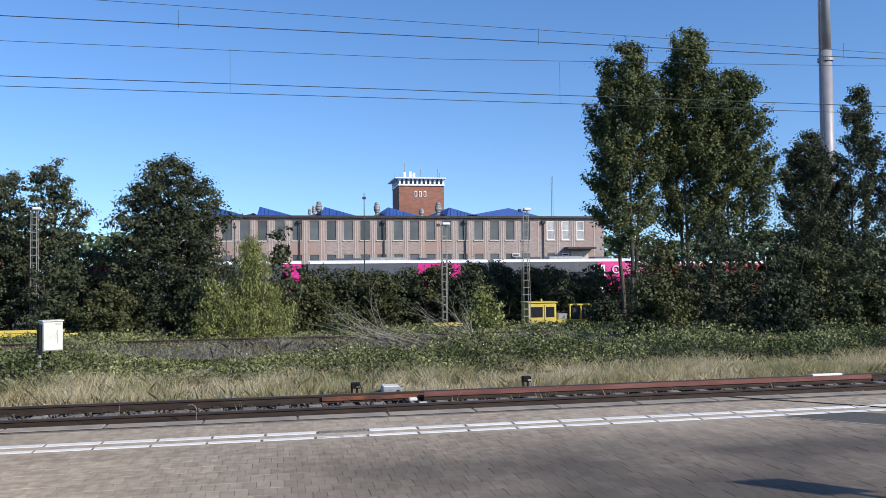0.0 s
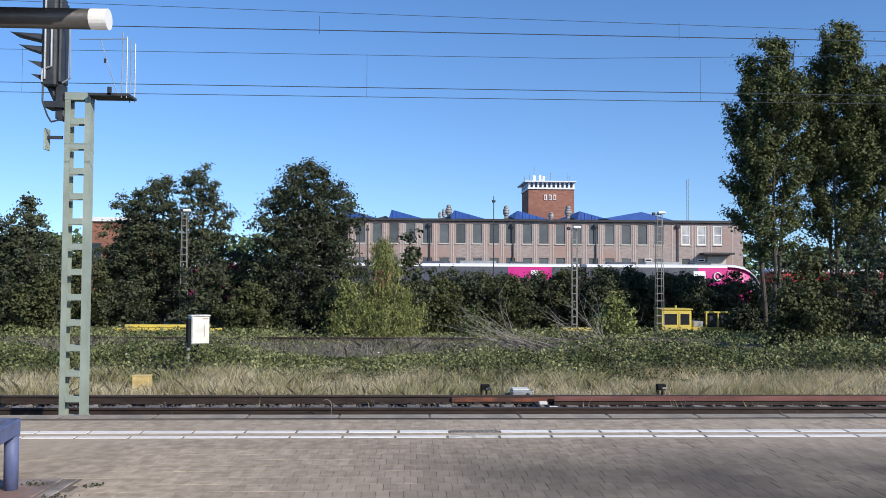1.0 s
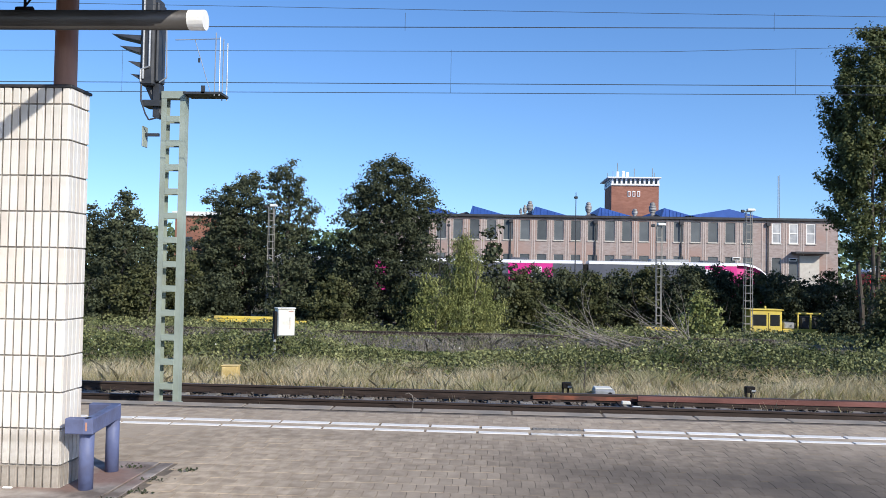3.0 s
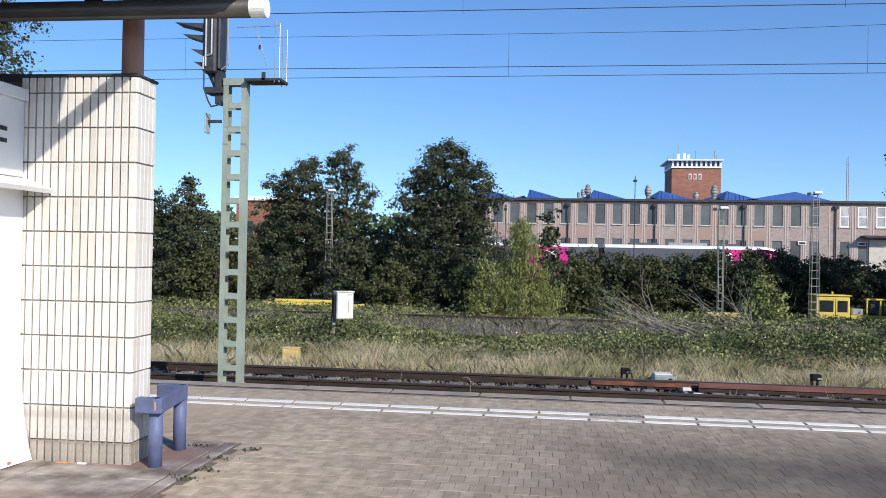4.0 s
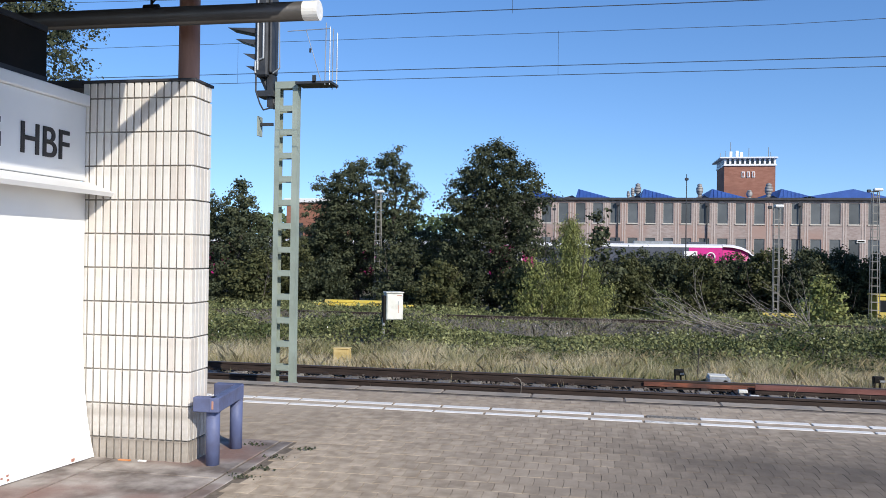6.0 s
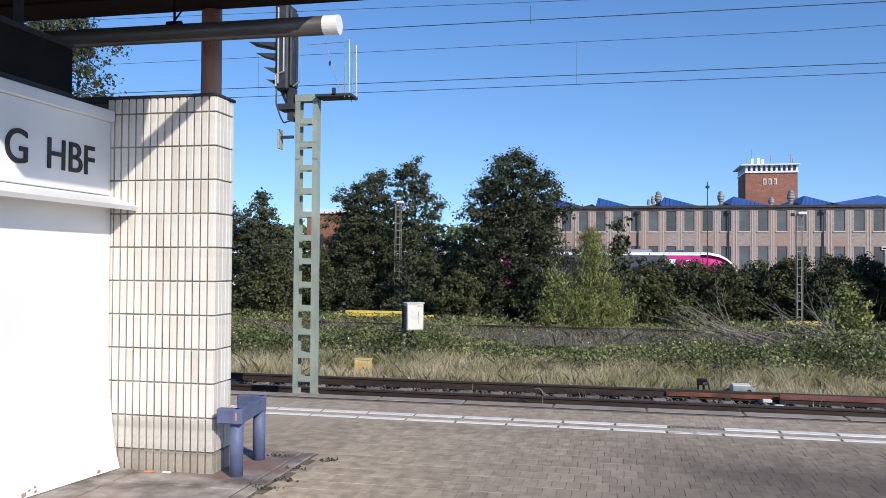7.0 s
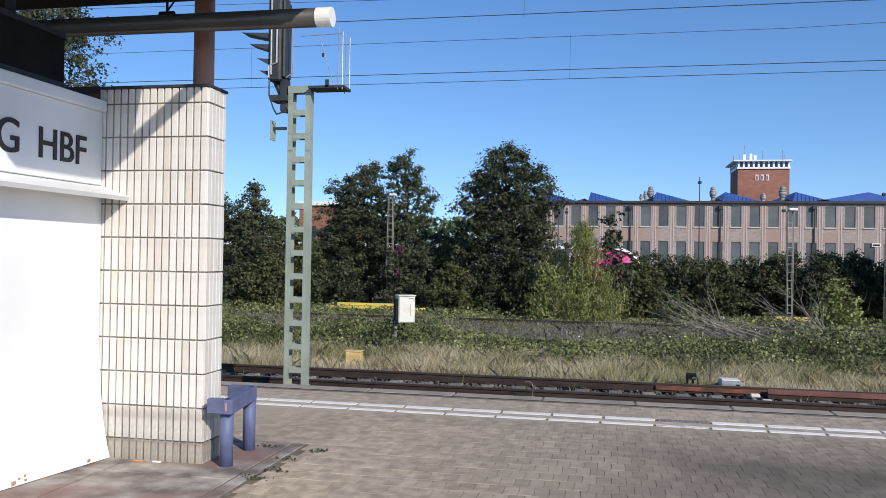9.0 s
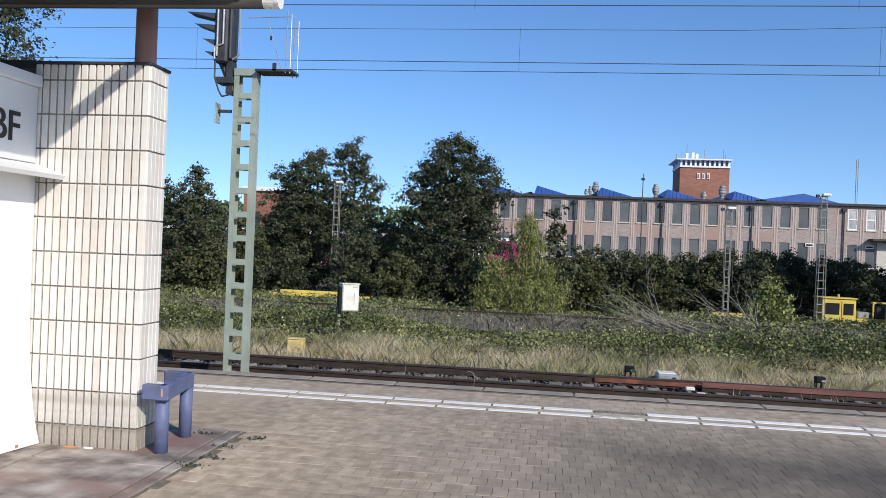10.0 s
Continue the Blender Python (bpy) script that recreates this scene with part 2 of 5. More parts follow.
def cyl(bm, p0, p1, r0, r1=None, n=10):
    p0, p1 = Vector(p0), Vector(p1)
    d = p1 - p0
    m = Matrix.Translation((p0 + p1) / 2) @ d.to_track_quat("Z", "Y").to_matrix().to_4x4()
    bmesh.ops.create_cone(bm, cap_ends=True, segments=n, radius1=r0, radius2=r0 if r1 is None else r1, depth=d.length, matrix=m)
    return bm


def link(name, bm, material, parent=None, label="", smooth=False):
    me = bpy.data.meshes.new(name)
    bm.to_mesh(me)
    bm.free()
    me.materials.append(material)
    if smooth:
        me.polygons.foreach_set("use_smooth", [True] * len(me.polygons))
    ob = new(name, me)
    ob.parent = parent
    if label:
        tagged(ob, label)
    return ob


def part(name, bm, material, parent, label="", smooth=False):
    return link(name, bm, material, parent, label, smooth)


def bx(*a, bev=0.0):
    return box(bmesh.new(), *a, bev=bev)


def cy(*a, n=10):
    return cyl(bmesh.new(), *a, n=n)


def thing(name, label, category, at=(0, 0, 0), group="", kind=""):
    ob = new(name)
    ob.empty_display_size = 0.2
    ob.location = at
    return tagged(ob, label, category, group, kind)


def share(src, name, parent, loc, rot=0.0):
    """Another object on the same mesh."""
    ob = new(name, src.data)
    ob.parent = parent
    ob.location = loc
    ob.rotation_euler = (0, 0, rot)
    return ob


def extrude_x(pts, x0, x1):
    """A profile of (y, z) points drawn out along x."""
    bm = bmesh.new()
    a = [bm.verts.new((x0, y, z)) for y, z in pts]
    b = [bm.verts.new((x1, y, z)) for y, z in pts]
    n = len(pts)
    for i in range(n):
        bm.faces.new((a[i], a[(i + 1) % n], b[(i + 1) % n], b[i]))
    bm.faces.new(a[::-1])
    bm.faces.new(b)
    bmesh.ops.recalc_face_normals(bm, faces=bm.faces)
    return bm


def quads(name, V, material, parent=None, per=4):
    """A mesh of loose flat pieces: V is (n, per, 3)."""
    n = len(V)
    me = bpy.data.meshes.new(name)
    me.vertices.add(n * per)
    me.vertices.foreach_set("co", np.asarray(V, dtype=np.float32).reshape(-1))
    me.loops.add(n * per)
    me.loops.foreach_set("vertex_index", np.arange(n * per, dtype=np.int32))
    me.polygons.add(n)
    me.polygons.foreach_set("loop_start", np.arange(0, n * per, per, dtype=np.int32))
    me.update(calc_edges=True)
    me.materials.append(material)
    ob = new(name, me)
    ob.parent = parent
    return ob


RNG = np.random.default_rng(7)


def leaf_quads(C, size, out=None, droop=0.0):
    """Diamond leaves at the places C, facing mostly outwards and up."""
    n = len(C)
    nrm = RNG.normal(size=(n, 3))
    nrm[:, 2] += 0.5
    if out is not None:
        nrm += out * 2.0
    nrm /= np.linalg.norm(nrm, axis=1)[:, None] + 1e-9
    t = RNG.normal(size=(n, 3))
    t[:, 2] -= droop * 3
    t -= (t * nrm).sum(1)[:, None] * nrm
    t /= np.linalg.norm(t, axis=1)[:, None] + 1e-9
    b = np.cross(nrm, t)
    s = size * RNG.uniform(0.6, 1.4, size=(n, 1))
    w = s * RNG.uniform(0.5, 0.8, size=(n, 1)) * (0.45 if droop else 1.0)
    bend = nrm * s * 0.18
    return np.stack([C - t * s, C + b * w + bend, C + t * s, C - b * w + bend], axis=1) * 1.0


def crown_points(profile, base, height, clumps, leaves, clump_r, hollow=0.55, squash=0.75, lean=(0, 0)):
    """Leaf places in clumps that follow a profile of (height fraction, radius)."""
    hs = np.array([p[0] for p in profile])
    rs = np.array([p[1] for p in profile])
    C, O, centres = [], [], []
    lo, hi = hs[0], hs[-1]
    wts = np.interp(np.linspace(lo, hi, 60), hs, rs) + 0.15
    pick = RNG.choice(60, size=clumps, p=wts / wts.sum())
    for k in range(clumps):
        h = np.linspace(lo, hi, 60)[pick[k]] + RNG.uniform(-0.01, 0.01)
        r = np.interp(h, hs, rs)
        a = RNG.uniform(0, 2 * np.pi)
        rad = r * (hollow + (1 - hollow) * RNG.uniform()) if RNG.uniform() < 0.8 else r * RNG.uniform()
        rad *= RNG.uniform(0.72, 1.16)
        c = np.array([base[0] + rad * np.cos(a) + lean[0] * h, base[1] + rad * np.sin(a) + lean[1] * h, base[2] + h * height])
        cr = clump_r * RNG.uniform(0.55, 1.25)
        n = max(6, int(leaves * (cr / clump_r) ** 2))
        d = RNG.normal(size=(n, 3))
        d /= np.linalg.norm(d, axis=1)[:, None]
        q = d * cr * np.abs(RNG.normal(0.55, 0.33, size=(n, 1)))
        q[:, 2] *= squash
        C.append(c + q)
        O.append(d)
        centres.append(c)
    return np.concatenate(C), np.concatenate(O), centres


def tree(name, label, x, y, z, height, profile, clumps, leaves, clump_r, leaf, material, trunk_r=0.0, stems=1,
         bare=0.3, group="", droop=0.0, hollow=0.55, limbs=14, lean=(0, 0), category="tree", squash=0.75, spread=0.6, core=650, core_size=0.14):
    ob = thing(name, label, category, (x, y, z), group)
    C, O, cents = crown_points(profile, (0, 0, 0), height, int(clumps * 0.58), int(leaves * 1.16), clump_r * 1.22, hollow, squash * 0.86, lean)
    V = leaf_quads(C, leaf * 0.88, O, droop)
    if core:
        # large filler leaves added to close the crown's inside and keep it dark
        h = RNG.uniform(profile[0][0], 0.86, core)
        a = RNG.uniform(0, 2 * np.pi, core)
        r = np.interp(h, [p[0] for p in profile], [p[1] for p in profile]) * np.sqrt(RNG.uniform(0, 1, core)) * 0.55
        Q = np.stack([r * np.cos(a) + lean[0] * h, r * np.sin(a) + lean[1] * h, h * height * 0.95], 1)
        V = np.concatenate([V, leaf_quads(Q, core_size)])
    quads("crown", V, material, ob)
    if trunk_r:
        rnd = random.Random(int(x * 13 + y * 7))
        for s in range(stems):
            bm = bmesh.new()
            ax, ay = (rnd.uniform(-spread, spread), rnd.uniform(-spread, spread)) if stems > 1 else (0, 0)
            pts = [Vector((ax, ay, -0.3))]
            for k in range(1, 6):
                f = k / 5 * 0.86
                pts.append(Vector((ax * (1 + 1.6 * f) + lean[0] * f + rnd.uniform(-0.15, 0.15), ay * (1 + 1.6 * f) + rnd.uniform(-0.15, 0.15), height * f)))
            for k in range(5):
                cyl(bm, pts[k], pts[k + 1], trunk_r * (1 - k * 0.18), trunk_r * (1 - (k + 1) * 0.18), 8)
            part("trunk", bm, M_BARK, ob)
            for c in rnd.sample(cents, min(limbs // stems + 1, len(cents))):
                f = max(0.1, min(0.8, c[2] / height * 0.75))
                k = min(4, int(f / 0.86 * 5))
                p = pts[k].lerp(pts[k + 1], f / 0.86 * 5 - k)
                part("limb", cy(p, Vector(c), trunk_r * 0.32, trunk_r * 0.07, n=5), M_BARK, ob)
    return ob


def limb_tree(name, label, x, y, z, height, profile, stems, branches, leaves, leaf, material, trunk_r, group, seed, bare=0.3):
    """An airy tree: several stems, limbs that climb outwards, leaves in tufts along each limb."""
    ob = thing(name, label, "tree", (x, y, z), group)
    rnd = random.Random(seed)
    hs, rs = [p[0] for p in profile], [p[1] for p in profile]
    C, O = [], []
    for s in range(stems):
        ang = 2 * math.pi * s / stems + rnd.uniform(-0.5, 0.5)
        off = 0.35 if stems > 1 else 0.0
        out = rnd.uniform(0.7, 1.25) if stems > 1 else 0.0
        top = height * (0.97 if s == 0 else rnd.uniform(0.78, 0.93))
        pts = []
        for k in range(8):
            f = k / 7
            w = off + out * f ** 1.3
            pts.append(Vector((w * math.cos(ang) + rnd.uniform(-0.1, 0.1), w * math.sin(ang) + rnd.uniform(-0.1, 0.1), -0.3 + (top + 0.3) * f)))
        bm = bmesh.new()
        for k in range(7):
            cyl(bm, pts[k], pts[k + 1], trunk_r * (1 - k * 0.13), trunk_r * (1 - (k + 1) * 0.13), 8)
        part("trunk", bm, M_BARK, ob)
        for b in range(branches):
            f = bare + (0.99 - bare) * ((b + rnd.random()) / branches) ** 0.85
            k = min(6, int(f * 7))
            p = pts[k].lerp(pts[k + 1], f * 7 - k)
            h = p.z / height
            a = rnd.uniform(0, 2 * math.pi)
            r = float(np.interp(min(1.0, h + 0.04), hs, rs)) * rnd.uniform(0.6, 1.0) * (1.2 if rnd.random() < 0.15 else 1.0)
            e = Vector((r * math.cos(a), r * math.sin(a), min(height * 1.01, p.z + r * rnd.uniform(0.45, 1.1))))
            if rnd.random() < 0.6:
                part("limb", cy(p, e, trunk_r * 0.26 * (1.15 - h), trunk_r * 0.05, n=5), M_BARK, ob)
            m = 3 if h < bare + 0.12 else 5
            for j in range(m):
                q = p.lerp(e, 0.35 + 0.72 * (j + rnd.random()) / m)
                cr = rnd.uniform(0.34, 0.7) * (1.0 - 0.3 * h)
                n = int(leaves * (cr / 0.42) ** 2)
                d = RNG.normal(size=(n, 3))
                d /= np.linalg.norm(d, axis=1)[:, None]
                v = d * cr * np.abs(RNG.normal(0.6, 0.35, size=(n, 1)))
                # tufts drawn out along their limb
                ax = np.array((e - p).normalized())
                v = v * 0.85 + (v @ ax)[:, None] * ax * 0.55
                C.append(np.array(q) + v)
                O.append(d)
    quads("crown", leaf_quads(np.concatenate(C), leaf, np.concatenate(O)), material, ob)
    return ob


# ---- ground and platform ----
def ground_z(y):
    return float(np.interp(y, [9, 23, 30, 44, 60, 70, 90], [-1.02, -0.98, -1.1, -1.75, -1.75, -1.62, -1.62]))


def build_ground():
    xs = [-1500, -300, -80, -40, -20, -10, 0, 10, 20, 40, 80, 300, 1500]
    ys = [-1500, -200, -30, -6.2, 8.6, 12, 16.6, 20, 23, 26, 30, 36, 44, 52, 60, 70, 90, 140, 300, 1500]
    bm = bmesh.new()
    rows = [[bm.verts.new((x, y, (ground_z(y) if y > 8 else -1.02) + (random.uniform(-0.05, 0.05) if 18 < y < 60 else 0))) for x in xs] for y in ys]
    for a, b in zip(rows, rows[1:]):
        for i in range(len(xs) - 1):
            bm.faces.new((a[i], a[i + 1], b[i + 1], b[i]))
    tagged(link("ground", bm, M_GROUND), "dry earth and gravel yard ground", "ground", kind="structure")


EDGE_Y, X0, X1 = 9.04, -34.0, 44.0
PLAT = None


def build_platform():
    global PLAT
    PLAT = thing("platform", "paved station platform with a concrete edge and white safety stripes", "platform", kind="structure")
    part("platform_body", bx(X0, X1, -6.0, 8.98, -1.15, -0.006), M_JOINT, PLAT)
    part("platform_wall", bx(X0, X1, 8.98, 9.01, -1.15, -0.13), M_PLATSIDE, PLAT)
    # paving far along the platform, one bedded sheet in rows
    for a, b in ((X0, -9.0), (11.0, X1)):
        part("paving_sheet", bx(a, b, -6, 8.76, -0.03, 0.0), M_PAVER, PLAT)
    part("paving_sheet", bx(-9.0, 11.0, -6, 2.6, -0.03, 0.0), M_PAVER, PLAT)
    # concrete slab in front of the tiled pillar
    for x0, x1, y0, y1 in ((-4.6, -3.62, 2.62, 6.09), (-3.6, -2.62, 2.62, 4.9), (-3.6, -2.62, 4.92, 6.09), (-5.8, -4.62, 2.62, 6.09)):
        part("concrete_slab", bx(x0, x1, y0, y1, -0.035, 0.004, bev=0.004), M_SLAB, PLAT)
    part("slab_kerb", bx(-2.6, -2.5, 2.62, 6.09, -0.035, 0.001, bev=0.004), M_SLAB, PLAT)


def slab_poly(name, pts, z, material, label=""):
    bm = bmesh.new()
    lo = [bm.verts.new((x, y, z - 0.006)) for x, y in pts]
    hi = [bm.verts.new((x, y, z)) for x, y in pts]
    bm.faces.new(hi)
    n = len(pts)
    for i in range(n):
        bm.faces.new((lo[i], lo[(i + 1) % n], hi[(i + 1) % n], hi[i]))
    bmesh.ops.recalc_face_normals(bm, faces=bm.faces)
    return part(name, bm, material, PLAT, label)


def build_repairs():
    slab_poly("asphalt_patch", [(5.5, 7.62), (6.45, 7.66), (8.2, 6.3), (7.0, 6.1)], 0.004, M_ASPHALT, "darker asphalt repair patch")
    slab_poly("patch_joint", [(5.48, 7.6), (5.5, 7.62), (7.0, 6.1), (6.95, 6.07)], 0.005, M_EDGE)
    slab_poly("saw_cut", [(5.66, 9.0), (5.7, 9.03), (8.23, 6.75), (8.19, 6.72)], 0.0055, M_DARK, "dark tarred saw cut across the platform")
    # board and post stand out of view, added to throw a shadow on the paving
    s = thing("shadow_board", "small dark board on a slim post, unseen, added to cast a shadow on the platform", "sign", (6.79, 2.02, 0.0))
    part("post", cy((0, 0, 0), (0, 0, 2.6), 0.03, n=10), M_GALV, s)
    part("board", bx(-0.22, 0.22, -0.02, 0.02, 2.2, 2.6, bev=0.01), M_SIGDARK, s)
    part("base", cy((0, 0, 0), (0, 0, 0.03), 0.1, n=14), M_GALV, s)


def build_ballast():
    bm = bmesh.new()
    ys = np.arange(9.05, 16.75, 0.24)
    xs = np.arange(-20, 26.1, 0.4)
    rows = []
    for y in ys:
        f = -0.98 if (9.4 < y < 11.7 or 13.7 < y < 16.3) else -1.04
        rows.append([bm.verts.new((x, y, f + random.uniform(-0.03, 0.03))) for x in xs])
    for a, b in zip(rows, rows[1:]):
        for i in range(len(xs) - 1):
            bm.faces.new((a[i], a[i + 1], b[i + 1], b[i]))
    bed = tagged(link("ballast_bed", bm, M_BALLAST), "dark stained stone ballast under the rails", "ballast", kind="stuff")
    # loose stones
    n = 17000
    P = np.stack([RNG.uniform(-11, 18, n), RNG.uniform(13.1, 16.7, n), RNG.uniform(-1.0, -0.93, n)], 1)
    s = RNG.uniform(0.018, 0.04, (n, 1))
    T = []
    dirs = np.array([[1, 1, 1], [1, -1, -1], [-1, 1, -1], [-1, -1, 1]], float)
    J = dirs[None] + RNG.normal(scale=0.45, size=(n, 4, 3))
    W = P[:, None] + J * s[:, :, None] * 0.7
    for f in ((0, 1, 2), (0, 3, 1), (0, 2, 3), (1, 3, 2)):
        T.append(W[:, f])
    V = np.stack(T, 1).reshape(-1, 3, 3)
    tagged(quads("ballast_stones", V, M_STONE, None, 3), "loose grey brown ballast stones", "stones", kind="stuff")
    return bed


RAIL_PROFILE = [(-0.07, 0), (0.07, 0), (0.07, 0.012), (0.012, 0.03), (0.012, 0.115), (0.035, 0.125), (0.035, 0.155), (0.028, 0.16), (-0.028, 0.16), (-0.035, 0.155), (-0.035, 0.125), (-0.012, 0.115), (-0.012, 0.03), (-0.07, 0.012)]


def track(label, yc, ztop, x0, x1, near=True):
    t = thing("railway_track", label, "railway track", kind="structure")
    for s in (-1, 1):
        y = yc + s * 0.7525
        part("rail", extrude_x([(y + a, ztop - 0.16 + b) for a, b in RAIL_PROFILE], x0, x1), M_RAIL, t)
        part("rail_head", bx(x0, x1, y - 0.027, y + 0.027, ztop - 0.002, ztop + 0.002), M_RAILTOP, t, "worn running surface")
    src = None
    for i, x in enumerate(np.arange(x0 + 0.3, x1, 0.62)):
        if src is None:
            src = part("sleeper", bx(-0.13, 0.13, -1.25, 1.25, -0.11, 0.0, bev=0.02), M_SLEEPER, t)
            src.location = (x, yc, ztop - 0.165)
        else:
            share(src, "sleeper", t, (x, yc + random.uniform(-0.02, 0.02), ztop - 0.165))
    if near:
        clip = None
        for x in np.arange(x0 + 0.3, x1, 0.62):
            if -9 < x < 16:
                for dy in (-0.7525 - 0.1, -0.7525 + 0.1, 0.7525 - 0.1, 0.7525 + 0.1):
                    if clip is None:
                        clip = part("rail_clip", bx(-0.06, 0.06, -0.04, 0.04, 0, 0.045, bev=0.01), M_RAIL, t)
                        clip.location = (x, yc + dy, ztop - 0.165)
                    else:
                        share(clip, "rail_clip", t, (x, yc + dy, ztop - 0.165))
    return t


def build_tracks():
    track("running track beside the platform edge with dark rails", 10.75, -0.76, -20, 26, False)
    t = track("rusty second track with a point blade lying along its far rail", 15.0, -0.76, -20, 26)
    # point blade and stock rail, red with rust
    part("point_blade", extrude_x([(15.57 + a * 0.8, -0.925 + b) for a, b in RAIL_PROFILE], 2.9, 13.0), M_RAIL, t, "dark steel point blade")
    part("blade_head", bx(2.9, 13.0, 15.535, 15.6, -0.845, -0.757), M_RUSTRED, t, "maroon rusted head of the point blade")
    part("stock_rail_cover", bx(0.9, 3.4, 15.69, 15.712, -0.88, -0.80), M_RUSTOXIDE, t, "bright rust red web of the stock rail")
    for x in (2.55, 2.75):
        part("point_rod", bx(x - 0.03, x + 0.03, 14.2, 16.3, -0.93, -0.89), M_RAIL, t)
    for x, y in ((2.62, 15.2), (2.72, 14.62)):
        part("point_lock", bx(x - 0.08, x + 0.08, y - 0.05, y + 0.05, -0.86, -0.8, bev=0.01), M_BOXW, t, "white painted lock plate")
    bank = extrude_x([(24.4, -1.2), (28.8, -1.3), (28.0, -0.66), (26.2, -0.7)], -22, 10)
    tagged(link("gravel_bank", bank, M_GRAVEL), "low bank of pale grey gravel among the weeds", "gravel bank", kind="structure")
    d = thing("disused_rail", "dark disused rail lying along the top of the gravel bank", "rail", kind="structure")
    part("rail", extrude_x([(27.6 + u, -0.68 + v) for u, v in RAIL_PROFILE], -22, 9.6), M_RAIL, d)
    track("far running track behind the hedge", 75.0, -1.4, -90, 90, False)
    bank = extrude_x([(72.4, -1.7), (77.6, -1.7), (76.8, -1.56), (73.2, -1.56)], -90, 90)
    tagged(link("far_ballast", bank, M_BALLAST), "ballast bank of the far track", "ballast", kind="structure")


# ---- pillar, sign wall, canopy ----
def build_pillar():
    x0, x1, y0, y1, h = -3.921, -3.0, 5.245, 5.53, 2.86
    p = thing("tiled_pillar", "pillar clad in upright white glazed tiles, dirty at its foot", "pillar", (0, 0, 0))
    part("core", bx(x0 + 0.012, x1 - 0.012, y0 + 0.012, y1, 0, h - 0.02), M_GROUT, p, "grey grout bed")
    part("coping", bx(x0 - 0.01, x1 + 0.014, y0 - 0.014, y1 + 0.014, h, h + 0.022, bev=0.004), M_FASCIA, p, "dark sheet metal coping")
    part("coping_flashing", bx(-4.6, x0 - 0.012, y0 + 0.01, y1 + 0.03, h - 0.03, h + 0.03), M_FASCIA, p)
    rnd = random.Random(4)
    meshes = {}
    rows = [0.167 + 0.258 * k for k in range(-1, 12)]

    def tile(face, u, z0, z1):
        w = 0.0485 if face == "f" else 0.047
        foot = z1 < 0.2
        soil = not foot and z1 < 0.45
        key = (face, round(z1 - z0, 3), foot, soil, (not foot and rnd.random() < 0.22))
        if key not in meshes:
            bm = bx(-w / 2, w / 2, -0.004, 0.012, 0, z1 - z0, bev=0.003) if face == "f" else bx(-0.012, 0.004, -w / 2, w / 2, 0, z1 - z0, bev=0.003)
            m = M_TILEDIRT if foot else M_TILESOIL if soil else (M_TILEPINK if key[4] else M_TILE)
            ob = part("tile", bm, m, p)
            meshes[key] = ob
        else:
            ob = share(meshes[key], "tile", p, (0, 0, 0))
        dz = rnd.uniform(-0.0015, 0.0015)
        if face == "f":
            ob.location = (u, y0 + dz, z0)
            ob.rotation_euler = (rnd.uniform(-0.004, 0.004), 0, rnd.uniform(-0.02, 0.02))
        else:
            ob.location = (x1 + dz, u, z0)
            ob.rotation_euler = (0, rnd.uniform(-0.004, 0.004), rnd.uniform(-0.02, 0.02))

    for z in rows:
        z0, z1 = max(z, 0.0), min(z + 0.247, h - 0.002)
        if z1 - z0 < 0.02:
            continue
        for k in range(15):
            tile("f", x0 + 0.0307 + k * 0.0614, z0, z1)
        for k in range(5):
            tile("r", y0 + 0.03 + k * 0.0565, z0, z1)


def text(name, s, size, m, material, parent, depth=0.006):
    cu = bpy.data.curves.new(name, "FONT")
    cu.body, cu.size, cu.extrude, cu.offset = s, size, depth, 0.0015
    ob = bpy.data.objects.new(name, cu)
    scene.collection.objects.link(ob)
    me = bpy.data.meshes.new_from_object(ob.evaluated_get(bpy.context.evaluated_depsgraph_get()))
    bpy.data.objects.remove(ob)
    me.materials.append(material)
    out = new(name, me)
    out.parent = parent
    out.matrix_local = m
    return out


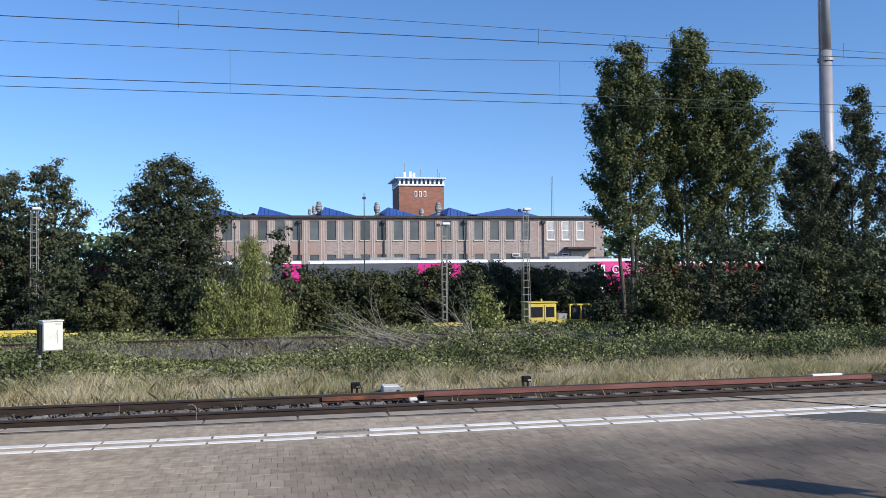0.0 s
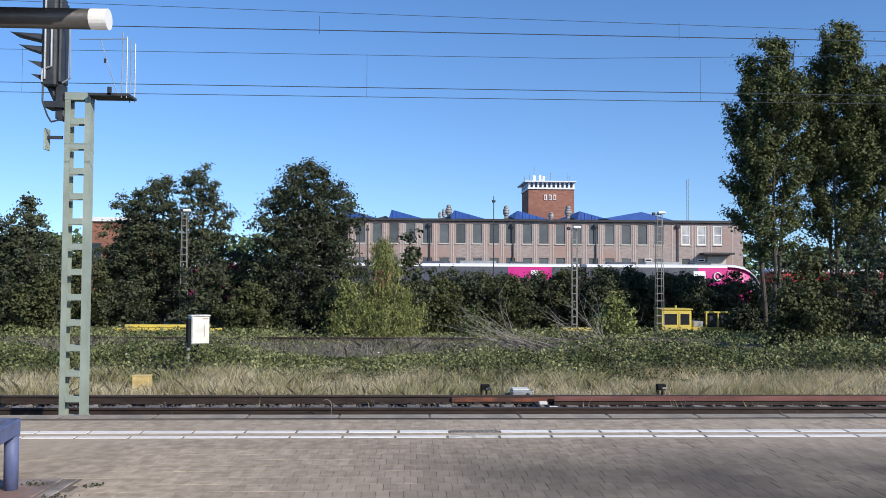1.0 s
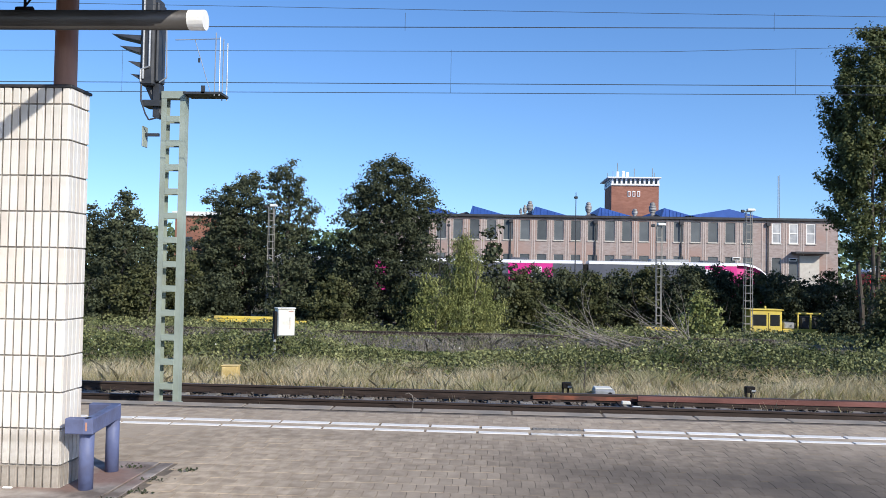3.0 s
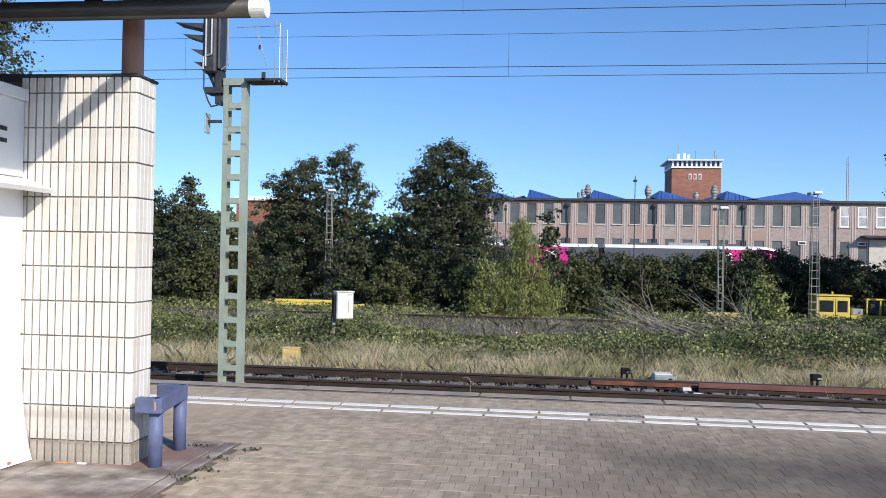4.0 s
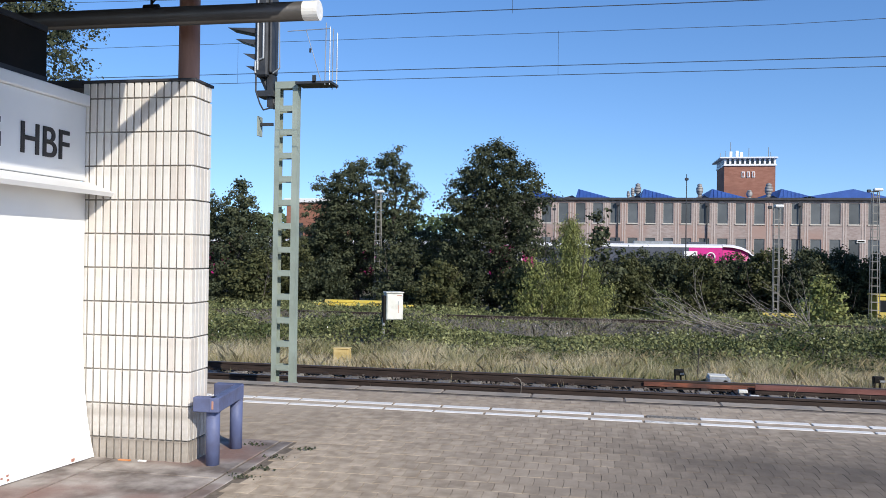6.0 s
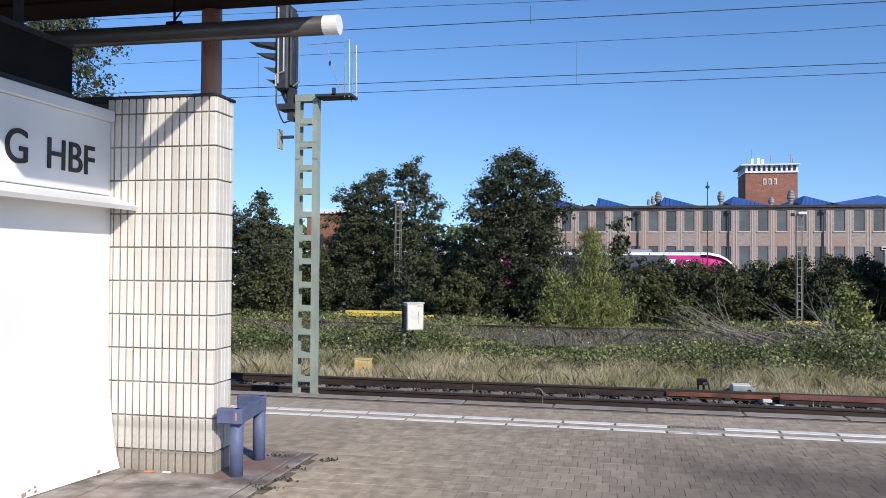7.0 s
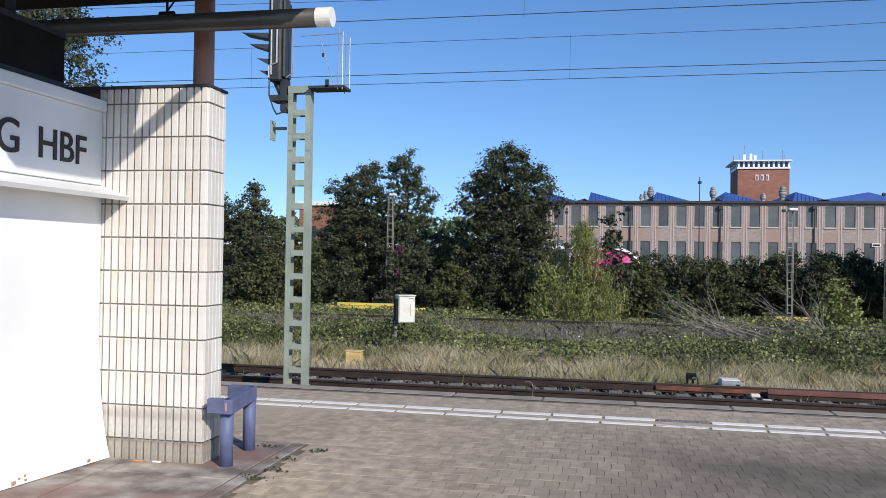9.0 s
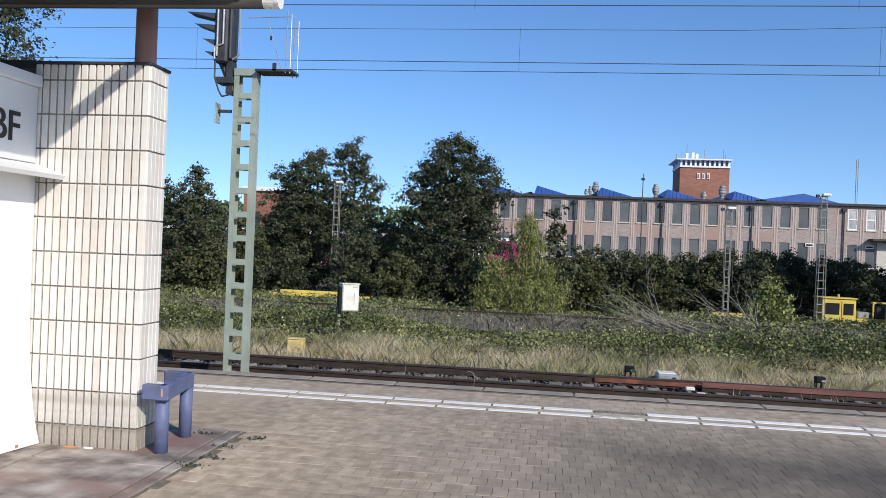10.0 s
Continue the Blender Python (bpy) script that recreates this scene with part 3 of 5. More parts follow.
def build_signwall():
    w = thing("white_panel_wall", "bright white sheet metal wall panel with a bent edge and rust chips", "wall panel", kind="structure")
    # sheet with a bowed lower edge
    bm = bmesh.new()
    prof = [(0.01, 0.10), (0.12, 0.075), (0.3, 0.045), (0.6, 0.015), (1.0, 0.0), (1.6, 0.0), (2.05, 0.0)]
    ys = [1.2, 2.6, 3.4, 4.1, 4.7, 5.23]
    front = [[bm.verts.new((-3.9 - 0.16 * (5.23 - y) * (1 - min(z, 1.0)) + 0.02 + d * 1.15, y, z)) for y in ys] for z, d in prof]
    back = [[bm.verts.new((-4.12, y, z)) for y in ys] for z, d in prof]
    for G, flip in ((front, False), (back, True)):
        for i in range(len(prof) - 1):
            for j in range(len(ys) - 1):
                q = (G[i][j], G[i][j + 1], G[i + 1][j + 1], G[i + 1][j])
                bm.faces.new(q[::-1] if flip else q)
    for i in range(len(prof) - 1):
        for j, fl in ((0, 0), (len(ys) - 1, 1)):
            bm.faces.new([bm.verts.new(v.co) for v in (front[i][j], back[i][j], back[i + 1][j], front[i + 1][j])])
    part("sheet", bm, M_WHITE, w, smooth=True)
    rnd = random.Random(9)
    for k in range(8):
        y, z = rnd.uniform(3.9, 5.1), rnd.choice((0.03, 0.05, 0.06, 0.09))
        x = -3.9 - 0.16 * (5.23 - y) * (1 - z) + 0.02 + float(np.interp(z, [a for a, b in prof], [b for a, b in prof])) * 1.15
        r = rnd.uniform(0.006, 0.022)
        part("rust_chip", bx(x - 0.004, x + 0.003, y - r, y + r, z - r * 0.7, z + r * 0.7, bev=0.002), M_RUSTPOST, w)
    part("inner_wall", bx(-5.6, -4.14, 1.2, 5.56, 0.0, 2.0), M_GROUT, w)
    # ledge above the sheet
    part("ledge", extrude_y([(-3.66, 1.99), (-3.64, 2.02), (-3.86, 2.10), (-3.9, 2.10), (-3.9, 2.05)], 1.2, 5.34), M_WHITE, w, "sloping white ledge")
    s = thing("station_sign", "white enamel station sign with black capital letters", "sign")
    part("board", bx(-3.95, -3.885, 1.2, 5.235, 2.11, 2.68, bev=0.006), M_SIGN, s)
    part("top_rail", bx(-4.0, -3.85, 1.2, 5.235, 2.68, 2.765, bev=0.006), M_SIGN, s, "white top rail of the sign")
    face = Matrix(((0, 0, 1, 0), (1, 0, 0, 0), (0, 1, 0, 0), (0, 0, 0, 1)))
    text("lettering", "I", 0.325, Matrix.Translation((-3.882, 3.955, 2.245)) @ face, M_LETTER, s)
    text("lettering", "G", 0.325, Matrix.Translation((-3.882, 4.095, 2.245)) @ face, M_LETTER, s)
    text("lettering", "HBF", 0.31, Matrix.Translation((-3.882, 4.49, 2.245)) @ face, M_LETTER, s)
    d = thing("loudspeaker_box", "black steel box hanging above the station sign", "box")
    part("casing", bx(-4.45, -4.0, 1.6, 4.93, 2.79, 3.22, bev=0.01), M_DARK, d)
    part("front_flange", bx(-4.0, -3.985, 1.62, 4.91, 2.8, 2.84), M_FASCIA, d)
    part("front_flange", bx(-4.0, -3.985, 1.62, 4.91, 3.17, 3.21), M_FASCIA, d)
    for y in (2.0, 3.3, 4.6):
        part("hanger_strap", bx(-4.25, -4.2, y, y + 0.05, 3.2, 3.73), M_FASCIA, d)


def extrude_y(pts, y0, y1):
    bm = extrude_x(pts, y0, y1)
    for v in bm.verts:
        x, y, z = v.co
        v.co = (y, x, z)
    bmesh.ops.recalc_face_normals(bm, faces=bm.faces)
    return bm


def build_canopy():
    c = thing("platform_canopy", "dark weathered platform canopy seen from below", "canopy", kind="structure")
    # roof decks lie out of view, outlined to shade the tube, pillar and sign
    part("unseen_roof_deck", bx(-30, -1.95, 4.35, 5.4, 3.72, 3.84), M_ROOF, c)
    part("eaves_beam", bx(-30, -1.43, 5.4, 5.8, 3.70, 3.9, bev=0.01), M_ROOF, c, "rusty brown eaves beam")
    part("unseen_roof_deck", bx(-30, -2.14, 2.4, 3.7, 3.72, 3.84), M_ROOF, c)
    bm = bmesh.new()
    lo = [bm.verts.new((x, y, 3.72)) for x, y in ((-30, 3.7), (-2.14, 3.7), (-2.66, 4.34), (-30, 4.34))]
    hi = [bm.verts.new((v.co.x, v.co.y, 3.84)) for v in lo]
    bm.faces.new(lo[::-1]), bm.faces.new(hi)
    for i in range(4):
        bm.faces.new((lo[i], lo[(i + 1) % 4], hi[(i + 1) % 4], hi[i]))
    part("unseen_roof_deck", bm, M_ROOF, c)
    # unseen beam, added to cast the diagonal shadow strip on the pillar
    part("shadow_beam", bx(-2.13, -2.05, 2.4, 4.34, 3.68, 3.76), M_ROOF, c)
    post = thing("steel_post", "tapered rust brown steel post behind the tiled pillar", "post")
    part("shaft", cy((-3.35, 5.82, 0), (-3.35, 5.82, 5.2), 0.095, 0.08, n=14), M_RUSTPOST, post, smooth=True)
    part("band", cy((-3.35, 5.82, 2.6), (-3.35, 5.82, 2.65), 0.1, 0.1, n=14), M_RUSTPOST, post)
    lamp = thing("tube_lamp", "long grey tube lamp with a white end cap under the canopy", "lamp")
    part("tube", cy((-30, 5.40, 3.47), (-2.11, 5.40, 3.396), 0.072, n=20), M_PIPE, lamp, smooth=True)
    part("end_cap", cy((-2.11, 5.40, 3.396), (-2.08, 5.40, 3.396), 0.074, n=20), M_CAP, lamp, "white end cap")
    # sunlit end put in as white paint; the dark tube colour holds the canopy's shade
    part("sunlit_end", cy((-2.2, 5.40, 3.3963), (-2.11, 5.40, 3.396), 0.0735, n=20), M_CAP, lamp, "tube end painted white as if sunlit")
    for x in (-3.45, -5.6, -9.0):
        bm = cyl(bmesh.new(), (x - 0.06, 5.4, 3.47), (x + 0.06, 5.4, 3.47), 0.03, n=8)
        cyl(bm, (x, 5.4, 3.47), (x, 5.4, 3.72), 0.01, n=6)
        cyl(bm, (x, 5.4, 3.5), (x + 0.08, 5.4, 3.6), 0.008, n=6)
        part("hanger", bm, M_DARK, lamp)


def build_bumper():
    b = thing("impact_guard", "blue painted steel impact guard on two tube posts", "guard rail")
    for x, y in ((-2.805, 5.245), (-2.862, 5.765)):
        part("post", cy((x, y, 0), (x, y, 0.44), 0.05, n=18), M_BLUE, b, smooth=True)
        part("weld_collar", cy((x, y, 0.395), (x, y, 0.41), 0.054, n=18), M_BLUE, b)
    def beam(p, q, h0=0.405, h1=0.515, t=0.035):
        p, q = Vector(p), Vector(q)
        d = (q - p)
        bm = bx(0, d.length, -t, t, h0, h1, bev=0.006)
        ob = part("beam", bm, M_BLUE, b)
        ob.matrix_local = Matrix.Translation((p.x, p.y, 0)) @ Matrix.Rotation(math.atan2(d.y, d.x), 4, "Z")
        return ob
    beam((-2.925, 5.19, 0), (-2.755, 5.19, 0))
    beam((-2.757, 5.155, 0), (-2.852, 5.80, 0))
    beam((-3.06, 5.80, 0), (-2.83, 5.80, 0))
    part("weld_scar", bx(-2.775, -2.76, 5.149, 5.154, 0.43, 0.49, bev=0.002), M_RUSTPOST, b, "rusty weld seam")
    # litter at the pillar foot
    tagged(link("paper_scrap", bx(-3.54, -3.44, 5.18, 5.205, 0.004, 0.014, bev=0.003), mat("orange_paper", (0.5, 0.17, 0.05), (0.62, 0.3, 0.14), 20)), "crumpled orange paper scrap on the slab", "litter")
    tagged(link("foil_scrap", bx(-3.38, -3.31, 5.18, 5.205, 0.004, 0.018, bev=0.006), M_CAP), "crumpled pale foil scrap on the slab", "litter")


# ---- signal ----
def build_signal():
    s = thing("signal_mast", "grey green lattice signal mast between the tracks", "railway signal", (-5.235, 12.8, -1.0))
    zb, zt = 0.0, 5.475
    for sx in (-0.157, 0.157):
        bm = bmesh.new()
        w = 0.045
        o = -1 if sx < 0 else 1
        prof = [(sx + o * u, v) for u, v in ((w, -0.08), (w, 0.08), (-w, 0.08), (-w, 0.07), (w - 0.012, 0.07), (w - 0.012, -0.07), (-w, -0.07), (-w, -0.08))]
        lo = [bm.verts.new((u, v, zb)) for u, v in prof]
        hi = [bm.verts.new((u, v, zt)) for u, v in prof]
        bm.faces.new(lo), bm.faces.new(hi)
        for i in range(8):
            bm.faces.new((lo[i], lo[(i + 1) % 8], hi[(i + 1) % 8], hi[i]))
        bmesh.ops.recalc_face_normals(bm, faces=bm.faces)
        part("upright", bm, M_SIGGREEN, s)
    src = None
    for k in range(13):
        z = 0.62 + k * 0.4
        if z > 5.3:
            break
        for yy in (-0.084, 0.074):
            if src is None:
                src = part("batten", bx(-0.113, 0.113, 0, 0.01, -0.05, 0.05, bev=0.003), M_SIGGREEN, s)
                src.location = (0, yy, z)
            else:
                share(src, "batten", s, (0, yy, z))
    part("top_plate", bx(-0.204, 0.204, -0.085, 0.085, 5.36, 5.48), M_SIGGREEN, s)
    part("base_plate", bx(-0.215, 0.215, -0.1, 0.1, 0.0, 0.36), M_SIGGREEN, s, "closed foot of the mast")
    # working platform and hoops
    p = part("work_platform", bx(0.2, 0.83, -0.2, 0.2, 5.41, 5.45), M_SIGDARK, s, "dark grating platform")
    for yy in (-0.19, 0.19):
        part("hoop", cy((0.72, yy, 5.38), (0.73, yy, 6.42), 0.009, n=6), M_GALV, s)
        part("hoop", cy((0.8, yy, 5.38), (0.8, yy, 6.35), 0.009, n=6), M_GALV, s)
    part("hoop_rail", cy((0.05, -0.19, 6.3), (0.8, -0.19, 6.32), 0.008, n=6), M_GALV, s)
    part("chain", cy((0.38, -0.19, 6.3), (0.66, -0.19, 5.42), 0.006, n=5), M_GALV, s)
    part("chain_hook", bx(0.44, 0.47, -0.2, -0.18, 5.93, 6.0), M_SIGDARK, s)
    part("crank", bx(0.5, 0.56, -0.2, -0.17, 5.42, 5.55), M_SIGDARK, s)
    # signal head, seen edge on
    h = part("signal_head", bx(-0.53, -0.3, -0.22, 0.22, 5.55, 7.05, bev=0.03), M_SIGDARK, s, "black signal screen seen edge on")
    part("back_box", bx(-0.3, -0.25, -0.16, 0.16, 5.62, 6.95, bev=0.02), M_SIGDARK, h)
    for z, l, r in ((6.28, 0.48, 0.13), (6.08, 0.34, 0.13), (5.84, 0.2, 0.12), (5.64, 0.16, 0.11)):
        bm = bmesh.new()
        n = 10
        for yc in (-0.06,):
            a = [bm.verts.new((-0.53, yc + r * 1.3 * math.cos(t), z + r * math.sin(t))) for t in np.linspace(0, math.pi, n)]
            b2 = [bm.verts.new((-0.53 - l, yc + r * 1.3 * math.cos(t), z + r * 0.86 + r * 0.14 * math.sin(t))) for t in np.linspace(0, math.pi, n)]
            for i in range(n - 1):
                bm.faces.new((a[i], a[i + 1], b2[i + 1], b2[i]))
            bm.faces.new((a[0], b2[0], b2[-1], a[-1]))
            bm.faces.new(b2)
            bm.faces.new(a[::-1])
        part("visor", bm, M_SIGDARK, h)
    bm = bmesh.new()
    for a, b in (((-0.46, -0.235, 6.95), (-0.46, -0.235, 5.65)), ((-0.36, -0.235, 6.6), (-0.36, -0.235, 5.85)), ((-0.36, -0.235, 5.85), (-0.5, -0.235, 5.8)), ((-0.5, -0.235, 5.8), (-0.5, -0.235, 5.6))):
        cyl(bm, a, b, 0.018, n=8)
    part("conduit", bm, M_GALV, h, "pale cable conduits")
    bm = bmesh.new()
    for a, b in (((-0.14, -0.1, 6.5), (-0.12, -0.1, 5.7)), ((-0.24, -0.1, 6.52), (-0.14, -0.1, 6.5)), ((-0.12, -0.1, 5.7), (-0.24, -0.1, 5.62))):
        cyl(bm, a, b, 0.014, n=6)
    part("grab_rail", bm, M_GALV, h)
    br = bmesh.new()
    cyl(br, (-0.46, 0, 5.6), (-0.2, 0, 5.05), 0.07, n=8)
    box(br, -0.5, -0.2, -0.16, 0.16, 5.22, 5.32)
    box(br, -0.34, -0.24, -0.1, 0.1, 5.05, 5.6)
    part("bracket", br, M_SIGDARK, s)
    bm = bmesh.new()
    pts = [(-0.5, -0.2, 5.6), (-0.5, -0.2, 5.3), (-0.42, -0.2, 5.08), (-0.36, -0.2, 4.98), (-0.2, -0.2, 5.02)]
    for a, b in zip(pts, pts[1:]):
        cyl(bm, a, b, 0.014, n=6)
    part("cable_loop", bm, M_SIGDARK, s)
    a = part("arm", bx(-0.5, -0.26, -0.02, 0.02, 4.74, 4.79), M_SIGDARK, s)
    part("arm_plate", bx(-0.515, -0.495, -0.1, 0.1, 4.56, 4.9, bev=0.005), M_SIGGREEN, s, "small target plate on an arm")
    part("notch_plate", bx(0.12, 0.16, -0.106, -0.1, 0.16, 0.34), M_SIGDARK, s)


# ---- catenary ----
def wire(label, y, pts, r, droppers=()):
    w = thing("overhead_wire", label, "overhead wire", group="overhead wires")
    bm = bmesh.new()
    for a, b in zip(pts, pts[1:]):
        cyl(bm, (a[0], y, a[1]), (b[0], y, b[1]), r, n=5)
    part("strand", bm, M_WIRE, w)
    for x, z0, z1 in droppers:
        part("dropper", cy((x, y, z0), (x, y, z1), 0.0028, n=4), M_WIRE, w)
    return w


def build_wires():
    for x in (-60, 60):
        m = thing("catenary_mast", "grey steel catenary mast beside the tracks", "catenary mast", (x, 12.6, -1.02), "catenary masts")
        part("pole", cy((0, 0, 0), (0, 0, 8.4), 0.14, 0.1, n=10), M_LATTICE, m)
        part("cross_arm", bx(-0.05, 0.05, -2.0, 2.1, 7.0, 7.1), M_LATTICE, m)
        for yy in (-1.85, 1.4, 1.9):
            part("hanger", bx(-0.03, 0.03, yy - 0.05, yy + 0.05, 5.6, 7.05), M_LATTICE, m)
    wire("thin dark contact wire over the second track", 14.5, [(-60, 4.86), (60, 4.86)], 0.006)
    wire("thin dark contact wire over the second track", 14.0, [(-60, 4.98), (60, 4.85)], 0.0068)
    wire("thin dark messenger wire with droppers", 14.5, [(-60, 6.2), (-30, 5.7), (-10, 5.64), (3, 5.63), (12, 5.85), (40, 7.0)], 0.0045, [(-0.75 + k * 6.2, 4.86, 5.66) for k in range(-2, 2)])
    wire("dark contact wire over the platform track", 10.75, [(-60, 5.1), (60, 4.8)], 0.006, [(-1.2 + k * 5.0, 4.9, 5.15) for k in range(-2, 3)])
    wire("thin dark messenger wire over the platform track", 10.75, [(-60, 6.0), (-14, 5.45), (0, 5.18), (12, 4.98), (60, 5.6)], 0.0035)


# ---- lineside ----
def grass_field(name, label, n, x0, x1, y0, y1, h0, h1, w, material, lean=0.25, tuft=9, thin=0.0, lift=0.0):
    """Blades in tufts that lean out from their roots, thinner and taller in patches."""
    m = n // tuft
    T = np.stack([RNG.uniform(x0, x1, m), RNG.uniform(y0, y1, m), np.zeros(m)], 1)
    keep = np.array([noise.noise(Vector((p[0] * 0.5, p[1] * 0.9, 3.1))) for p in T]) > RNG.uniform(-0.6, 0.4, m) + thin
    T = T[keep]
    grow = 0.78 + 0.55 * np.array([noise.noise(Vector((p[0] * 0.4, p[1] * 0.55, 9.0))) + 0.6 * noise.noise(Vector((p[0] * 1.9, p[1] * 1.9, 5.0))) for p in T])
    m = len(T)
    P = np.repeat(T, tuft, axis=0)
    n = len(P)
    root = RNG.normal(0, 0.075, (n, 2))
    P[:, :2] += root
    P[:, 2] = np.interp(P[:, 1], [9, 23, 30, 44], [-1.02, -0.98, -1.1, -1.75]) - 0.02 + lift * np.clip((P[:, 1] - 24.4) / 1.8, 0, 1)
    h = RNG.uniform(h0, h1, (n, 1)) * np.repeat(np.clip(grow, 0.3, 1.4), tuft)[:, None]
    d = RNG.normal(size=(n, 3)) * lean
    d[:, :2] += root * 1.4 + np.repeat(RNG.normal(0, lean * 0.3, (m, 2)), tuft, axis=0)
    d[:, 2] = 1
    turn = RNG.uniform(0, np.pi, n)
    side = np.stack([np.cos(turn), np.sin(turn), np.zeros(n)], 1) * w
    mid, top = P + d * h * 0.55, P + d * h * np.array([1.7, 1.7, 1.0])
    V = np.stack([P - side, P + side, mid + side * 0.8, top, mid - side * 0.8], 1)
    return tagged(quads(name, V, material, None, 5), label, "grass", kind="stuff")


def bramble(name, label, n, x0, x1, y0, y1, h, size, material, lift=0.0):
    P = np.stack([RNG.uniform(x0, x1, n), RNG.uniform(y0, y1, n), np.zeros(n)], 1)
    top = np.array([0.62 + 0.55 * noise.noise(Vector((p[0] * 0.45, p[1] * 0.5, 1.7))) + 0.35 * noise.noise(Vector((p[0] * 1.7, p[1] * 1.7, 4.2))) for p in P])
    ramp_in = np.clip((P[:, 1] - y0) / 1.6, 0.25, 1) * np.clip((y1 - P[:, 1]) / 1.2, 0.3, 1)
    keep = top > RNG.uniform(-0.1, 0.45, n)
    top = np.clip(top, 0.1, 1.3) * h * ramp_in * (1 - 0.62 * np.exp(-((P[:, 0] + 1.2) / 3.4) ** 2) * (P[:, 1] > 20.5))
    P[:, 2] = np.interp(P[:, 1], [9, 23, 30, 44], [-1.02, -0.98, -1.1, -1.75]) + top * (RNG.uniform(0, 1, n) ** 0.45) + lift * np.clip((P[:, 1] - 24.4) / 1.8, 0, 1)
    P = P[keep]
    return tagged(quads(name, leaf_quads(P, size), material), label, "undergrowth", kind="stuff")


def build_lineside():
    grass_field("dry_grass", "tall dry straw coloured grass beside the track", 150000, -14, 24, 16.5, 20.6, 0.12, 0.5, 0.0042, L_GRASS, 0.24)
    grass_field("dry_thatch", "flattened pale dry grass along the ballast", 45000, -14, 24, 16.35, 17.7, 0.05, 0.2, 0.005, L_STRAW, 0.5, 7)
    grass_field("green_grass", "greener grass tufts among the dry grass", 62000, -14, 24, 16.5, 21.2, 0.1, 0.4, 0.0042, L_GREENGRASS, 0.13, 6, 0.1)
    bramble("bramble_thicket", "low green bramble thicket with pale tips", 120000, -18, 30, 19.0, 25.0, 0.9, 0.04, L_BRAM)
    bramble("weed_cover", "sunlit weeds at the edge of the yard", 52000, -30, 42, 28.0, 44.0, 0.7, 0.06, L_BRAM)
    grass_field("weed_stalks", "thin brown weed stalks over the thicket", 900, -20, 30, 19.5, 24.5, 0.5, 0.9, 0.003, L_BROWN, 0.06, 2)
    grass_field("bank_stalks", "grey dead stalks and tufts on the gravel bank", 36000, -18, 10, 24.2, 27.5, 0.1, 0.36, 0.0045, L_DEAD, 0.34, lift=0.34)
    bramble("bank_weeds", "low weeds creeping over the gravel bank", 15000, -18, 10, 24.2, 27.8, 0.4, 0.034, L_BRAM, 0.34)
    n = 130
    P = np.stack([RNG.uniform(-20, 30, n), RNG.uniform(19.4, 24, n), RNG.uniform(-0.55, -0.25, n)], 1)
    tagged(quads("wild_flowers", leaf_quads(P, 0.02), M_CAP), "small white wild flowers in the thicket", "flowers", kind="stuff")
    grass_field("track_weeds", "sparse dry stalks growing between the rails", 900, -10, 14, 13.3, 15.9, 0.1, 0.34, 0.004, L_GRASS)
    # relay cabinet
    c = thing("relay_cabinet", "weathered white relay cabinet with a shaded side on a short post", "cabinet", (-5.38, 21.0, -1.0))
    c.rotation_euler = (0, 0, radians(31))
    part("housing", bx(-0.23, 0.23, -0.14, 0.16, 0.8, 1.51, bev=0.012), M_BOXW, c)
    part("door", bx(-0.215, 0.215, -0.158, -0.138, 0.82, 1.49, bev=0.006), M_BOXW, c, "white sheet door with rust runs")
    part("lid", bx(-0.25, 0.25, -0.17, 0.18, 1.51, 1.545, bev=0.008), M_BOXW, c)
    part("latch", bx(0.08, 0.1, -0.172, -0.158, 1.2, 1.3), M_GALV, c)
    part("rust_run", bx(0.085, 0.1, -0.1615, -0.158, 0.98, 1.2), M_RUSTPOST, c)
    part("rust_run", bx(0.05, 0.18, -0.1615, -0.158, 1.44, 1.462), M_RUSTPOST, c)
    # shade on the cabinet's left side, put in as a dark strip
    part("shaded_side", bx(-0.3, -0.235, -0.08, 0.12, 0.72, 1.45, bev=0.01), M_DARK, c, "dark strip standing in for the cabinet's shaded side")
    part("post", cy((-0.27, 0, -0.05), (-0.27, 0, 0.85), 0.04, n=10), M_GALV, c)
    part("brace", cy((0.0, 0.02, 0.82), (-0.2, 0.02, 0.35), 0.028, n=8), M_DARK, c)
    k = thing("cable_marker", "low yellow cable marker box in the grass", "marker box", (-5.85, 18.0, -1.0))
    part("body", bx(-0.19, 0.19, -0.12, 0.12, 0.0, 0.33, bev=0.02), M_FADED, k)
    part("lid", bx(-0.2, 0.2, -0.13, 0.13, 0.33, 0.36, bev=0.01), M_FADED, k)
    # point machines
    p = thing("point_machine", "grey steel point machine housing beside the rail", "point machine", (2.35, 16.4, -0.98))
    part("housing", bx(-0.2, 0.22, -0.2, 0.2, 0.05, 0.24, bev=0.03), M_GALV, p)
    part("cover", bx(-0.18, 0.16, -0.16, 0.16, 0.24, 0.27, bev=0.01), M_BOXW, p)
    part("socket", cy((0.12, -0.21, 0.15), (0.12, -0.2, 0.15), 0.045, n=12), M_DARK, p)
    part("base", bx(-0.3, 0.9, -0.1, 0.1, 0.0, 0.05), M_RAIL, p)
    for x, y in ((1.62, 16.45), (5.3, 16.5)):
        q = thing("point_lantern", "small black point lantern on a bent stand", "point lantern", (x, y, -0.98))
        bm = bx(-0.09, 0.1, -0.07, 0.07, 0.22, 0.34, bev=0.015)
        part("head", bm, M_DARK, q)
        part("stand", bx(-0.09, -0.05, -0.03, 0.03, 0, 0.24), M_DARK, q)
        part("stand", bx(0.02, 0.05, -0.03, 0.03, 0, 0.24), M_DARK, q)
